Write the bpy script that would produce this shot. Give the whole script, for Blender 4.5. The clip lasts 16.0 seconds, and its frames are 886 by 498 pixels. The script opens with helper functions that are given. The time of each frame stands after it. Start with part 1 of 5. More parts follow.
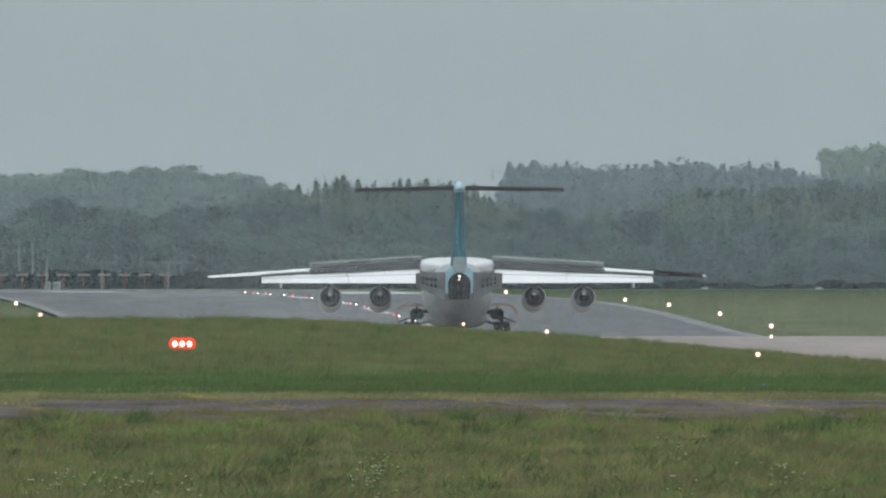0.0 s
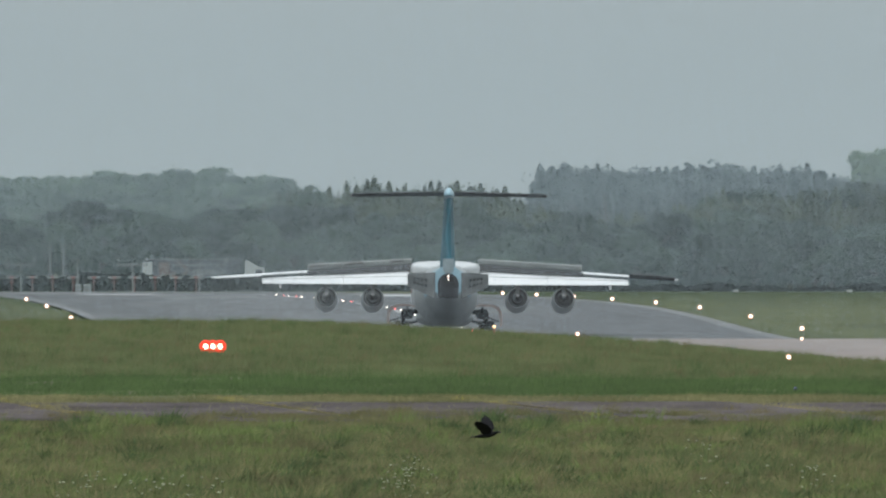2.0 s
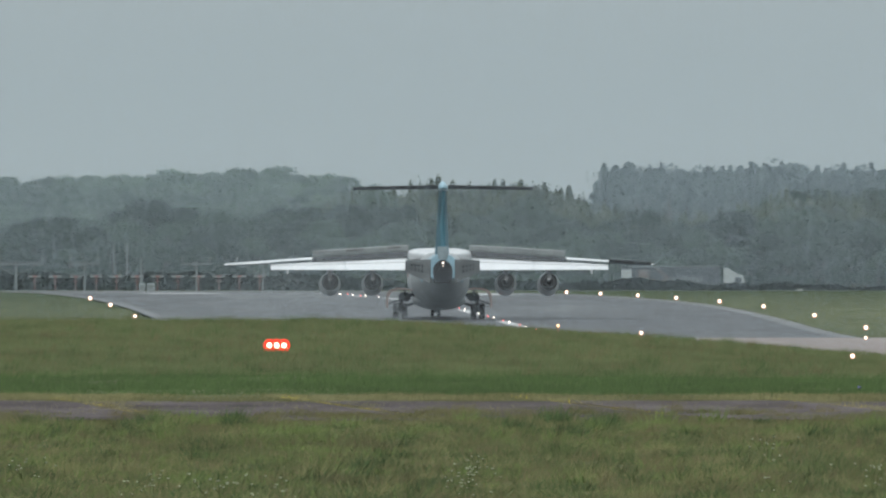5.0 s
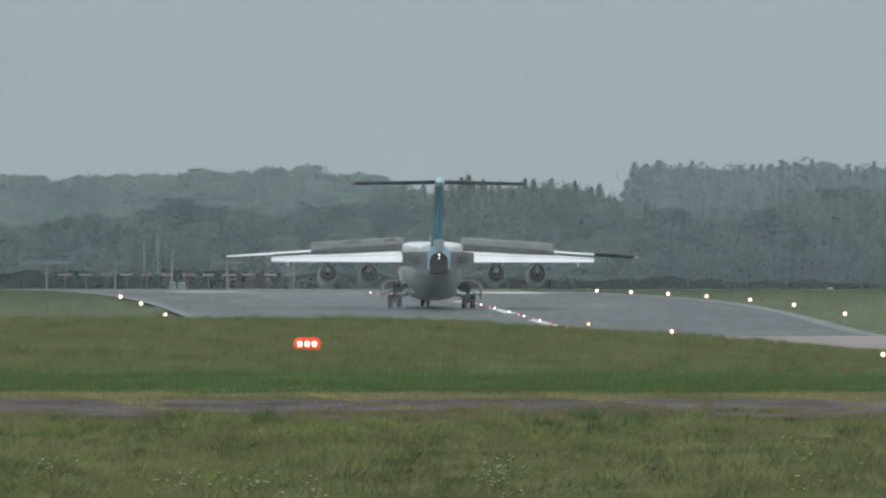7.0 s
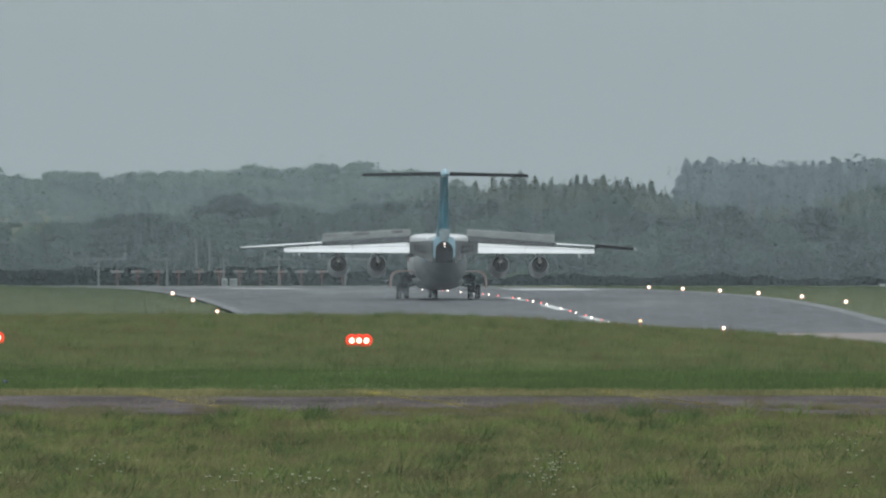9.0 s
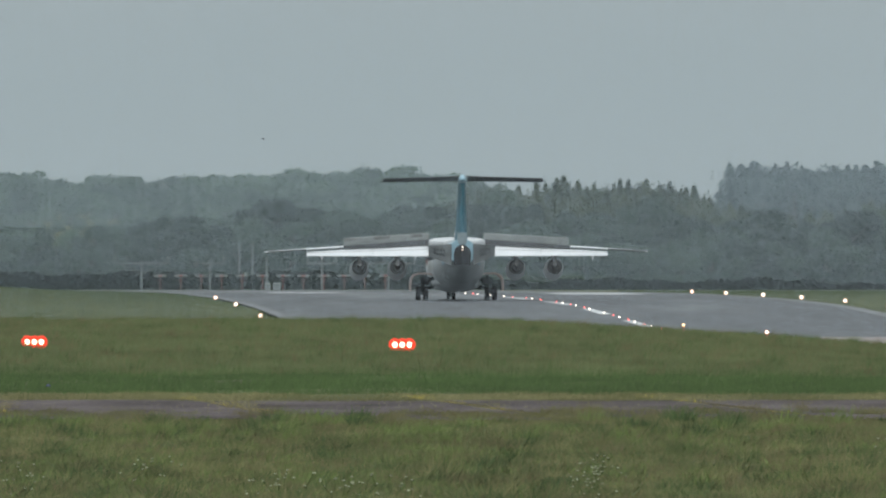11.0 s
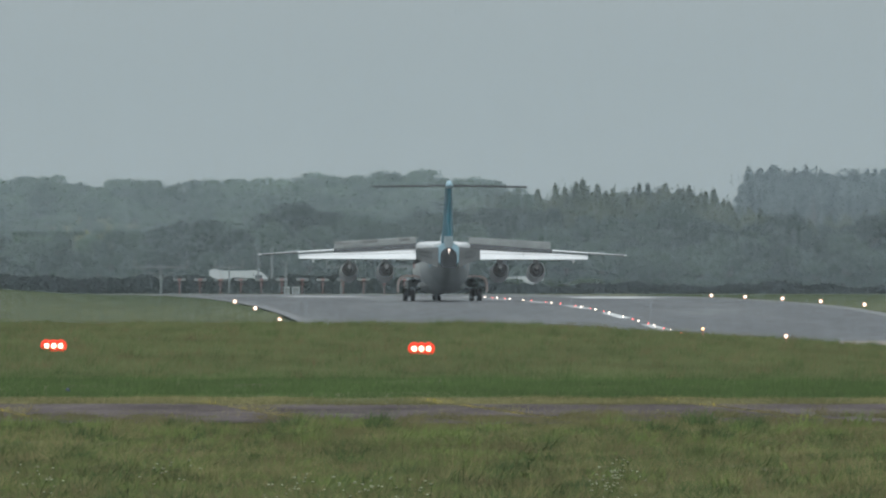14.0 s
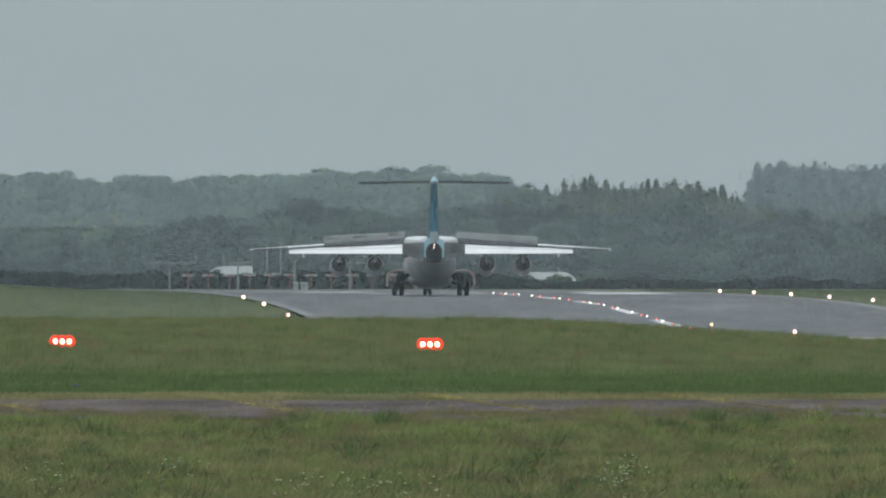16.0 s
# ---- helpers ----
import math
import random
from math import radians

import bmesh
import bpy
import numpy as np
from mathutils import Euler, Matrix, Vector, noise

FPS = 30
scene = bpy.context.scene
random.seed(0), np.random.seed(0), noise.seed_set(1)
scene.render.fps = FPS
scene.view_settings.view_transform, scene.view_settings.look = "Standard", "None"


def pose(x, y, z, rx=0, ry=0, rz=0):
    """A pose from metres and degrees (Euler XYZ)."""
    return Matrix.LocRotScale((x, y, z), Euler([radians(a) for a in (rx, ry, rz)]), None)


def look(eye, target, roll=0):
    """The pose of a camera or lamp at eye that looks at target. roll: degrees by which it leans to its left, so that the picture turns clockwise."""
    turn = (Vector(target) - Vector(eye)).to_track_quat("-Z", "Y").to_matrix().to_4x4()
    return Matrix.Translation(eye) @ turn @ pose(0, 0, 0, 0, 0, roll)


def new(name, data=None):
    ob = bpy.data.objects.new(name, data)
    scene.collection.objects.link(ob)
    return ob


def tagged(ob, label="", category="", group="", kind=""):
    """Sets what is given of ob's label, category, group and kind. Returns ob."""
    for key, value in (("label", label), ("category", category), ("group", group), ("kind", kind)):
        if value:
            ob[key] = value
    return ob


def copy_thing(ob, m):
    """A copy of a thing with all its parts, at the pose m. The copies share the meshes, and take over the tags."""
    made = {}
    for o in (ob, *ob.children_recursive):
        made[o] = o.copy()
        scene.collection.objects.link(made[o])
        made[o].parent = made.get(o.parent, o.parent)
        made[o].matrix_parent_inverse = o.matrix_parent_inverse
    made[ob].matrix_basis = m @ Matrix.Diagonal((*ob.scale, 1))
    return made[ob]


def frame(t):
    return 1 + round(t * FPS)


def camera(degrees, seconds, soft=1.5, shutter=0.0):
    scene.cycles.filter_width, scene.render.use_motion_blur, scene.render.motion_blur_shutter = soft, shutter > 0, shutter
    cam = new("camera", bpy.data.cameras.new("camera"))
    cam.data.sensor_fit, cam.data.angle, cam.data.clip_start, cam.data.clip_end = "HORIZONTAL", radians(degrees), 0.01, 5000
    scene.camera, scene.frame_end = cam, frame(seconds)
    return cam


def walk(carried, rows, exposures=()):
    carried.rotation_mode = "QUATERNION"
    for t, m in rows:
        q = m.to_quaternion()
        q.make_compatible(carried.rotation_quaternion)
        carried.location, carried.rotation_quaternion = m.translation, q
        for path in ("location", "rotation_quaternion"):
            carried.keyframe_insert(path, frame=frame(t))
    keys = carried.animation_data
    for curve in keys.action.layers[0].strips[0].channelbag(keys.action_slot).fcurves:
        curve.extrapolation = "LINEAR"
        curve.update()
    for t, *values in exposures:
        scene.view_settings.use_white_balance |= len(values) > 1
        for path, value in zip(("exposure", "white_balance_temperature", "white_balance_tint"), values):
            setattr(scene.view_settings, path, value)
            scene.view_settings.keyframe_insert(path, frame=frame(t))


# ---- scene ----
cam = camera(2.9941, 16.0, soft=2.2)

# The camera stands still on a low mound and pans after the aircraft: seconds, turn to the right, tilt down (in units of 1/30000 rad)
F = 30000.0
EYE = 5.1
PAN = [(0, 438.7, 0.8), (0.5, 422.3, 0.6), (1, 412.2, -0.8), (1.5, 400.5, -2.0), (2, 384.3, -3.6), (2.5, 363.7, -4.2), (3, 339.2, -5.6),
       (3.5, 317.8, -3.4), (4, 300.9, -2.9), (5.25, 264.0, -1.4), (6.5, 231.2, 0.2), (7, 217.5, 0.9), (7.5, 202.1, 4.3), (8, 181.5, 6.3),
       (8.5, 152.9, 8.1), (9, 125.6, 6.8), (10.2, 72.0, 2.0), (11.5, 37.5, -2.5), (12, 26.0, -4.5), (12.5, 18.3, -5.5), (13, 12.0, -6.9),
       (13.5, 13.6, -7.7), (14, 15.3, -7.6), (14.5, 16.0, -7.4), (15, 15.0, -3.1), (15.5, 9.2, 1.2), (16, 0.0, 0.2)]
walk(cam, [(t, pose(0, 0, EYE, 90 - math.degrees((40 + v) / F), 0, -math.degrees(h / F))) for t, h, v in PAN],
     exposures=[(0, 0.05), (1.5, 0.09), (4, 0.09), (6.5, 0.05), (8.5, 0.0), (11.5, 0.02), (16, 0.02)])

# ---- light: a dull, rainy overcast ----
world = bpy.data.worlds.new("overcast_sky")
scene.world = world
world.use_nodes = True
wn, wl = world.node_tree.nodes, world.node_tree.links
wn.clear()
sky = wn.new("ShaderNodeTexSky")
sky.sky_type = "NISHITA"
sky.sun_disc = False
sky.sun_elevation, sky.sun_rotation = radians(65), radians(198)
sky.air_density, sky.dust_density = 1.0, 4.0
co = wn.new("ShaderNodeTexCoord")
sep = wn.new("ShaderNodeSeparateXYZ")
ramp = wn.new("ShaderNodeValToRGB")
ramp.color_ramp.elements[0].position, ramp.color_ramp.elements[0].color = 0.0, (0.41, 0.474, 0.494, 1)
ramp.color_ramp.elements[1].position, ramp.color_ramp.elements[1].color = 1.0, (0.66, 0.71, 0.73, 1)
e = ramp.color_ramp.elements.new(0.02)
e.color = (0.36, 0.42, 0.44, 1)
e = ramp.color_ramp.elements.new(0.3)
e.color = (0.5, 0.56, 0.58, 1)
bg1, bg2, addw, outw = wn.new("ShaderNodeBackground"), wn.new("ShaderNodeBackground"), wn.new("ShaderNodeAddShader"), wn.new("ShaderNodeOutputWorld")
cl = wn.new("ShaderNodeTexNoise")
cl.inputs["Scale"].default_value, cl.inputs["Detail"].default_value = 6.0, 3.0
mul = wn.new("ShaderNodeMixRGB")
mul.blend_type = "MULTIPLY"
mul.inputs[0].default_value = 0.12
wl.new(co.outputs["Generated"], sep.inputs[0])
wl.new(co.outputs["Generated"], cl.inputs["Vector"])
wl.new(sep.outputs["Z"], ramp.inputs[0])
veil, vr, vm = wn.new("ShaderNodeVectorMath"), wn.new("ShaderNodeMapRange"), wn.new("ShaderNodeVectorMath")
veil.operation, vm.operation = "DOT_PRODUCT", "SCALE"
veil.inputs[1].default_value = (-0.13, -0.4, 0.91)
vr.interpolation_type = "SMOOTHSTEP"
vr.inputs[1].default_value, vr.inputs[2].default_value, vr.inputs[3].default_value, vr.inputs[4].default_value = 0.1, 1.0, 1.0, 2.2
wl.new(co.outputs["Generated"], veil.inputs[0])
wl.new(veil.outputs["Value"], vr.inputs[0])
wl.new(ramp.outputs[0], vm.inputs[0])
wl.new(vr.outputs[0], vm.inputs["Scale"])
wl.new(vm.outputs[0], mul.inputs[1])
wl.new(cl.outputs["Fac"], mul.inputs[2])
wl.new(sky.outputs[0], bg1.inputs[0])
wl.new(mul.outputs[0], bg2.inputs[0])
bg1.inputs[1].default_value, bg2.inputs[1].default_value = 0.004, 1.0
wl.new(bg1.outputs[0], addw.inputs[0])
wl.new(bg2.outputs[0], addw.inputs[1])
wl.new(addw.outputs[0], outw.inputs[0])
sun = new("sun", bpy.data.lights.new("sun", "SUN"))
sun.data.energy, sun.data.angle, sun.data.color = 1.2, radians(50), (0.98, 0.99, 1.0)
sun.matrix_world = look((0, 0, 250), (35, 110, 0))

# ---- materials ----
MATS = {}


def material(name, base, rough=0.6, metal=0.0, vary=0.25, scale=1.0, fine=12.0, bump=0.0, tint=None, island=0.0, per_object=0.0, spec=0.5,
             coat=0.0, glow=None, stretch=(1, 1, 1), sheen=0.0, rough_vary=0.0, thin=0.0):
    """A procedural surface: base colour with stains at two scales, roughness wear and fine relief, in metres."""
    if name in MATS:
        return MATS[name]
    m = bpy.data.materials.new(name)
    MATS[name] = m
    m.use_nodes = True
    n, l = m.node_tree.nodes, m.node_tree.links
    b = n["Principled BSDF"]
    b.inputs["Roughness"].default_value, b.inputs["Metallic"].default_value = rough, metal
    b.inputs["Specular IOR Level"].default_value = spec
    b.inputs["Coat Weight"].default_value = coat
    b.inputs["Coat Roughness"].default_value = 0.15
    b.inputs["Sheen Weight"].default_value = sheen
    b.inputs["Sheen Roughness"].default_value = 0.5
    b.inputs["Sheen Tint"].default_value = (0.8, 0.9, 0.95, 1)
    if glow:
        b.inputs["Emission Color"].default_value, b.inputs["Emission Strength"].default_value = (*glow[:3], 1), glow[3]
    tc, mp = n.new("ShaderNodeTexCoord"), n.new("ShaderNodeMapping")
    mp.inputs["Scale"].default_value = stretch
    l.new(tc.outputs["Object"], mp.inputs[0])
    big, small = n.new("ShaderNodeTexNoise"), n.new("ShaderNodeTexNoise")
    big.inputs["Scale"].default_value, big.inputs["Detail"].default_value = scale, 4
    small.inputs["Scale"].default_value, small.inputs["Detail"].default_value = scale * fine, 3
    l.new(mp.outputs[0], big.inputs["Vector"])
    l.new(mp.outputs[0], small.inputs["Vector"])
    r1, r2 = n.new("ShaderNodeMapRange"), n.new("ShaderNodeMapRange")
    for r, src, k in ((r1, big, vary), (r2, small, vary * 0.6)):
        r.inputs[1].default_value, r.inputs[2].default_value = 0.3, 0.7
        r.inputs[3].default_value, r.inputs[4].default_value = 1 - k, 1 + k
        l.new(src.outputs["Fac"], r.inputs[0])
    m1 = n.new("ShaderNodeMath")
    m1.operation = "MULTIPLY"
    l.new(r1.outputs[0], m1.inputs[0])
    l.new(r2.outputs[0], m1.inputs[1])
    last = m1
    for amount, node, out in ((island, "ShaderNodeNewGeometry", "Random Per Island"), (per_object, "ShaderNodeObjectInfo", "Random")):
        if amount:
            g, r3, m2 = n.new(node), n.new("ShaderNodeMapRange"), n.new("ShaderNodeMath")
            r3.inputs[3].default_value, r3.inputs[4].default_value = 1 - amount, 1 + amount
            l.new(g.outputs[out], r3.inputs[0])
            m2.operation = "MULTIPLY"
            l.new(last.outputs[0], m2.inputs[0])
            l.new(r3.outputs[0], m2.inputs[1])
            last = m2
    mix = n.new("ShaderNodeMixRGB")
    mix.inputs[1].default_value, mix.inputs[2].default_value = (*base, 1), (*(tint or base), 1)
    l.new(big.outputs["Fac"] if not island else g.outputs[out] if per_object else small.outputs["Fac"], mix.inputs[0])
    sc = n.new("ShaderNodeVectorMath")
    sc.operation = "SCALE"
    l.new(mix.outputs[0], sc.inputs[0])
    l.new(last.outputs[0], sc.inputs["Scale"])
    l.new(sc.outputs[0], b.inputs["Base Color"])
    if rough_vary:
        rr = n.new("ShaderNodeMapRange")
        rr.inputs[1].default_value, rr.inputs[2].default_value = 0.35, 0.65
        rr.inputs[3].default_value, rr.inputs[4].default_value = rough - rough_vary, rough + rough_vary
        l.new(big.outputs["Fac"], rr.inputs[0])
        l.new(rr.outputs[0], b.inputs["Roughness"])
    if thin:
        tr, ms = n.new("ShaderNodeBsdfTranslucent"), n.new("ShaderNodeMixShader")
        ms.inputs[0].default_value = thin
        l.new(sc.outputs[0], tr.inputs["Color"])
        l.new(b.outputs[0], ms.inputs[1])
        l.new(tr.outputs[0], ms.inputs[2])
        l.new(ms.outputs[0], n["Material Output"].inputs["Surface"])
    if bump:
        bp = n.new("ShaderNodeBump")
        bp.inputs["Strength"].default_value, bp.inputs["Distance"].default_value = 0.6, bump
        l.new(small.outputs["Fac"], bp.inputs["Height"])
        l.new(bp.outputs[0], b.inputs["Normal"])
    return m


def soil():
    return material("grass_sward", (0.082, 0.096, 0.042), 0.9, vary=0.3, scale=0.12, fine=14, bump=0.05, tint=(0.1, 0.108, 0.05), spec=0.2)


ASPHALT = lambda: material("wet_asphalt", (0.043, 0.047, 0.053), 0.55, vary=0.42, scale=0.09, fine=14, bump=0.004, tint=(0.058, 0.062, 0.066), stretch=(1, 0.05, 1), rough_vary=0.2)
PINK = lambda: material("old_pink_concrete", (0.185, 0.153, 0.142), 0.7, vary=0.2, scale=0.1, fine=12, tint=(0.21, 0.177, 0.16), stretch=(1, 0.2, 1))
BOLD = lambda: material("white_bar_marking", (0.46, 0.47, 0.47), 0.6, vary=0.25, scale=0.3, fine=8, tint=(0.45, 0.46, 0.46), stretch=(1, 0.2, 1))
PAINT = lambda: material("worn_white_marking", (0.145, 0.15, 0.153), 0.6, vary=0.35, scale=0.3, fine=8, tint=(0.1, 0.105, 0.108), stretch=(1, 0.2, 1))
GRAVEL = lambda: material("broken_grey_concrete", (0.1, 0.083, 0.082), 1.0, vary=0.5, scale=0.8, fine=14, bump=0.06, tint=(0.058, 0.05, 0.05), per_object=0.14, stretch=(1, 0.22, 1), spec=0.1)
WHITE = lambda: material("white_aircraft_paint", (0.66, 0.675, 0.685), 0.35, vary=0.07, scale=0.8, fine=9, tint=(0.57, 0.585, 0.595), coat=0.3)
WINGTOP = lambda: material("pale_wing_paint", (0.74, 0.76, 0.77), 0.4, vary=0.08, scale=0.7, fine=8, tint=(0.62, 0.64, 0.66))
GREY = lambda: material("grey_spoiler_paint", (0.33, 0.345, 0.338), 0.55, vary=0.2, scale=0.9, fine=10, tint=(0.26, 0.275, 0.265))
SOOT = lambda: material("sooty_brown_stain", (0.13, 0.12, 0.115), 0.7, vary=0.4, scale=1.5, fine=6, tint=(0.24, 0.245, 0.24))
# Tailplane grey, darkened to hold the shade of its underside.
TAILGREY = lambda: material("tailplane_grey_with_shade", (0.042, 0.047, 0.05), 0.5, vary=0.15, scale=0.8, fine=9)
DARK = lambda: material("dark_grey_paint_and_shade", (0.03, 0.034, 0.038), 0.6, vary=0.2, scale=0.8, fine=9)
BLUE = lambda: material("teal_blue_livery", (0.05, 0.165, 0.22), 0.55, vary=0.16, scale=0.5, fine=9, tint=(0.07, 0.21, 0.275), spec=0.25)
PALEBLUE = lambda: material("pale_sky_blue_livery", (0.29, 0.45, 0.53), 0.35, vary=0.12, scale=0.9, fine=8, coat=0.3)
BLACK = lambda: material("black_rubber_and_shade", (0.022, 0.022, 0.024), 0.75, vary=0.25, scale=3, fine=8)
STEEL = lambda: material("dull_steel", (0.3, 0.3, 0.31), 0.4, metal=0.8, vary=0.2, scale=2, fine=8)
SHADEMETAL = lambda: material("burnt_exhaust_metal", (0.11, 0.107, 0.105), 0.55, metal=0.3, vary=0.3, scale=3, fine=6)
RED = lambda: material("haze_dulled_red_paint", (0.22, 0.1, 0.09), 0.5, vary=0.2, scale=2, fine=8)
PEACH = lambda: material("peach_orange_paint", (0.36, 0.2, 0.15), 0.5, vary=0.15, scale=2, fine=8)
POLE = lambda: material("galvanised_pole", (0.2, 0.215, 0.22), 0.6, metal=0.1, vary=0.2, scale=2, fine=8)
WHITEBOX = lambda: material("weathered_white_paint", (0.42, 0.44, 0.44), 0.5, vary=0.15, scale=1.5, fine=8, tint=(0.33, 0.35, 0.35))
LAMPWHITE = lambda: material("lit_white_lamp", (0.9, 0.85, 0.75), 0.3, vary=0.0, glow=(1.0, 0.82, 0.68, 4.0))
LAMPYELLOW = lambda: material("lit_yellow_lamp", (0.9, 0.8, 0.5), 0.3, vary=0.0, glow=(1.0, 0.72, 0.3, 2.5))
LAMPRED = lambda: material("lit_red_lamp", (0.9, 0.2, 0.15), 0.3, vary=0.0, glow=(1.0, 0.07, 0.06, 2.0))
LAMPREDHALO = lambda: material("red_lamp_halo", (0.3, 0.02, 0.012), 0.6, vary=0.0, spec=0.1, glow=(1.0, 0.075, 0.04, 1.0))
LAMPHALO = lambda: material("lamp_halo_amber", (0.8, 0.5, 0.3), 0.3, vary=0.0, glow=(1.0, 0.48, 0.38, 0.9))
LAMPCORE = lambda: material("lit_lamp_filament", (0.9, 0.6, 0.5), 0.3, vary=0.0, glow=(1.0, 0.62, 0.42, 4.0))
PETAL = lambda: material("dark_grey_petal_paint", (0.12, 0.128, 0.13), 0.55, vary=0.25, scale=1.2, fine=8, tint=(0.165, 0.172, 0.172))
# Grime, plus belly and rear shade mixed into the hull's grey.
HULL = lambda: material("grimy_shaded_grey_hull", (0.38, 0.4, 0.405), 0.45, vary=0.2, scale=0.7, fine=7, tint=(0.25, 0.27, 0.275))
CROWBLACK = lambda: material("black_feathers", (0.009, 0.009, 0.01), 0.7, vary=0.2, scale=20, fine=5, spec=0.1)

# ---- mesh helpers ----


def mesh_of(name, bm, mat):
    me = bpy.data.meshes.new(name)
    bm.normal_update()
    bm.to_mesh(me)
    bm.free()
    if mat:
        me.materials.append(mat)
    return me


def smooth(me, angle=40):
    me.polygons.foreach_set("use_smooth", [True] * len(me.polygons))
    me.set_sharp_from_angle(angle=radians(angle))
    return me


def part(name, bm, mat, parent, label="", m=None, soft=True):
    """One mesh object under a thing or under a part of it."""
    me = mesh_of(name, bm, mat) if isinstance(bm, bmesh.types.BMesh) else bm
    if soft:
        smooth(me)
    ob = new(name, me)
    ob.parent = parent
    if m is not None:
        ob.matrix_local = m
    return tagged(ob, label)


def thing(name, label, category, m=None, group="", kind=""):
    ob = new(name)
    if m is not None:
        ob.matrix_world = m
    return tagged(ob, label, category, group, kind)


def box(bm, x0, x1, y0, y1, z0, z1, bevel=0.0):
    b = bmesh.new()
    bmesh.ops.create_cube(b, size=1)
    bmesh.ops.transform(b, matrix=Matrix.Translation(((x0 + x1) / 2, (y0 + y1) / 2, (z0 + z1) / 2)) @ Matrix.Diagonal((x1 - x0, y1 - y0, z1 - z0, 1)), verts=b.verts)
    if bevel:
        bmesh.ops.bevel(b, geom=b.edges[:], offset=bevel, segments=2, affect="EDGES")
    return join(bm, b)


def join(bm, other):
    me = bpy.data.meshes.new("tmp")
    other.to_mesh(me)
    other.free()
    bm.from_mesh(me)
    bpy.data.meshes.remove(me)
    return bm


def tube(bm, pts, radii, seg=10, cap=True):
    """A round tube through points."""
    rings = []
    pts = [Vector(p) for p in pts]
    if not isinstance(radii, (list, tuple)):
        radii = [radii] * len(pts)
    for i, p in enumerate(pts):
        d = (pts[min(i + 1, len(pts) - 1)] - pts[max(i - 1, 0)]).normalized()
        q = d.to_track_quat("Z", "Y")
        rings.append([bm.verts.new(p + q @ Vector((radii[i] * math.cos(2 * math.pi * k / seg), radii[i] * math.sin(2 * math.pi * k / seg), 0))) for k in range(seg)])
    for a, b in zip(rings, rings[1:]):
        for k in range(seg):
            bm.faces.new((a[k], a[(k + 1) % seg], b[(k + 1) % seg], b[k]))
    if cap:
        bm.faces.new(rings[0][::-1])
        bm.faces.new(rings[-1])
    return bm


def loft(bm, rings, cap=True):
    vs = [[bm.verts.new(p) for p in r] for r in rings]
    n = len(vs[0])
    for a, b in zip(vs, vs[1:]):
        for k in range(n):
            bm.faces.new((a[k], a[(k + 1) % n], b[(k + 1) % n], b[k]))
    if cap:
        bm.faces.new(vs[0][::-1])
        bm.faces.new(vs[-1])
    bmesh.ops.recalc_face_normals(bm, faces=bm.faces[:])
    return bm


def ball(bm, centre, r, u=12, v=8):
    b = bmesh.new()
    bmesh.ops.create_uvsphere(b, u_segments=u, v_segments=v, radius=1)
    rr = r if isinstance(r, (list, tuple)) else (r, r, r)
    bmesh.ops.transform(b, matrix=Matrix.Translation(centre) @ Matrix.Diagonal((*rr, 1)), verts=b.verts)
    return join(bm, b)


# ---- the lie of the land ----


def step(a, b, x):
    t = np.clip((np.asarray(x, float) - a) / (b - a), 0, 1)
    return t * t * (3 - 2 * t)


PROFILE_Y = [600, 700, 890, 950, 990, 1030, 1077, 1120, 1180, 1240, 1300, 1360, 1560, 1750, 1900, 2150, 2450, 2800, 3300, 4000, 4950]
PROFILE_Z = [-1.0, -1.0, -0.93, -0.98, -0.8, -0.5, -0.18, 0.0, 0.08, 0.05, -0.03, -0.2, -0.85, -1.5, -2.05, -2.75, -2.8, -1.0, 5.0, 8.0, 8.0]


def profile(y):
    y = np.asarray(y, float)
    return sum(np.interp(y + k, PROFILE_Y, PROFILE_Z) for k in (-24, -12, 0, 12, 24)) / 5


def centre_x(y):
    """The runway's centre line."""
    return 12.0 - 0.0385 * (np.asarray(y, float) - 1060)


def line_x(y):
    """The painted centre line, a little off the middle near the start."""
    return centre_x(y) - 0.9 * np.clip((1115 - np.asarray(y, float)) / 110, 0, 1.3)


LEFT, RIGHT = 21.3, 18.0


def right_edge(y):
    """The runway's right edge, which draws in towards the old concrete."""
    y = np.asarray(y, float)
    return centre_x(y) + RIGHT - 4.0 * np.clip((1160 - y) / 235, 0, 1) ** 2 * (y > 924)


def land(x, y):
    x, y = np.asarray(x, float), np.asarray(y, float)
    t = np.maximum(x / np.maximum(y, 50) - 0.004, 0)
    shelf = 1.8 - (26 * t + 450 * t * t) * step(330, 590, y)
    z = profile(y)
    bank = 0.95 * step(2, 24, centre_x(y) - LEFT - x) * step(1080, 1330, y) * (1 - step(1420, 1650, y))
    z = z + bank - 0.02 * np.clip(x + 15, -20, 65) * step(1980, 2150, y)
    k = step(590, 690, y)
    z = shelf * (1 - k) + z * k
    r = np.hypot(x, y)
    z = z + 1.55 * np.exp(-(r / 45.0) ** 2)
    return z


def land1(x, y):
    return float(land(x, y))


def sheet(name, xs_of, ys, lift, mat, cols):
    """A strip of paving laid on the land; xs_of(y) gives its left and right edge."""
    ys = np.asarray(ys, float)
    verts, faces = [], []
    for y in ys:
        a, b = xs_of(y)
        xs = np.linspace(a, b, cols)
        zs = land(xs, np.full(cols, y)) + lift
        verts += [(float(x), float(y), float(z)) for x, z in zip(xs, zs)]
    for i in range(len(ys) - 1):
        for k in range(cols - 1):
            p = i * cols + k
            faces.append((p, p + 1, p + cols + 1, p + cols))
    me = bpy.data.meshes.new(name)
    me.from_pydata(verts, [], faces)
    me.materials.append(mat)
    return new(name, smooth(me))


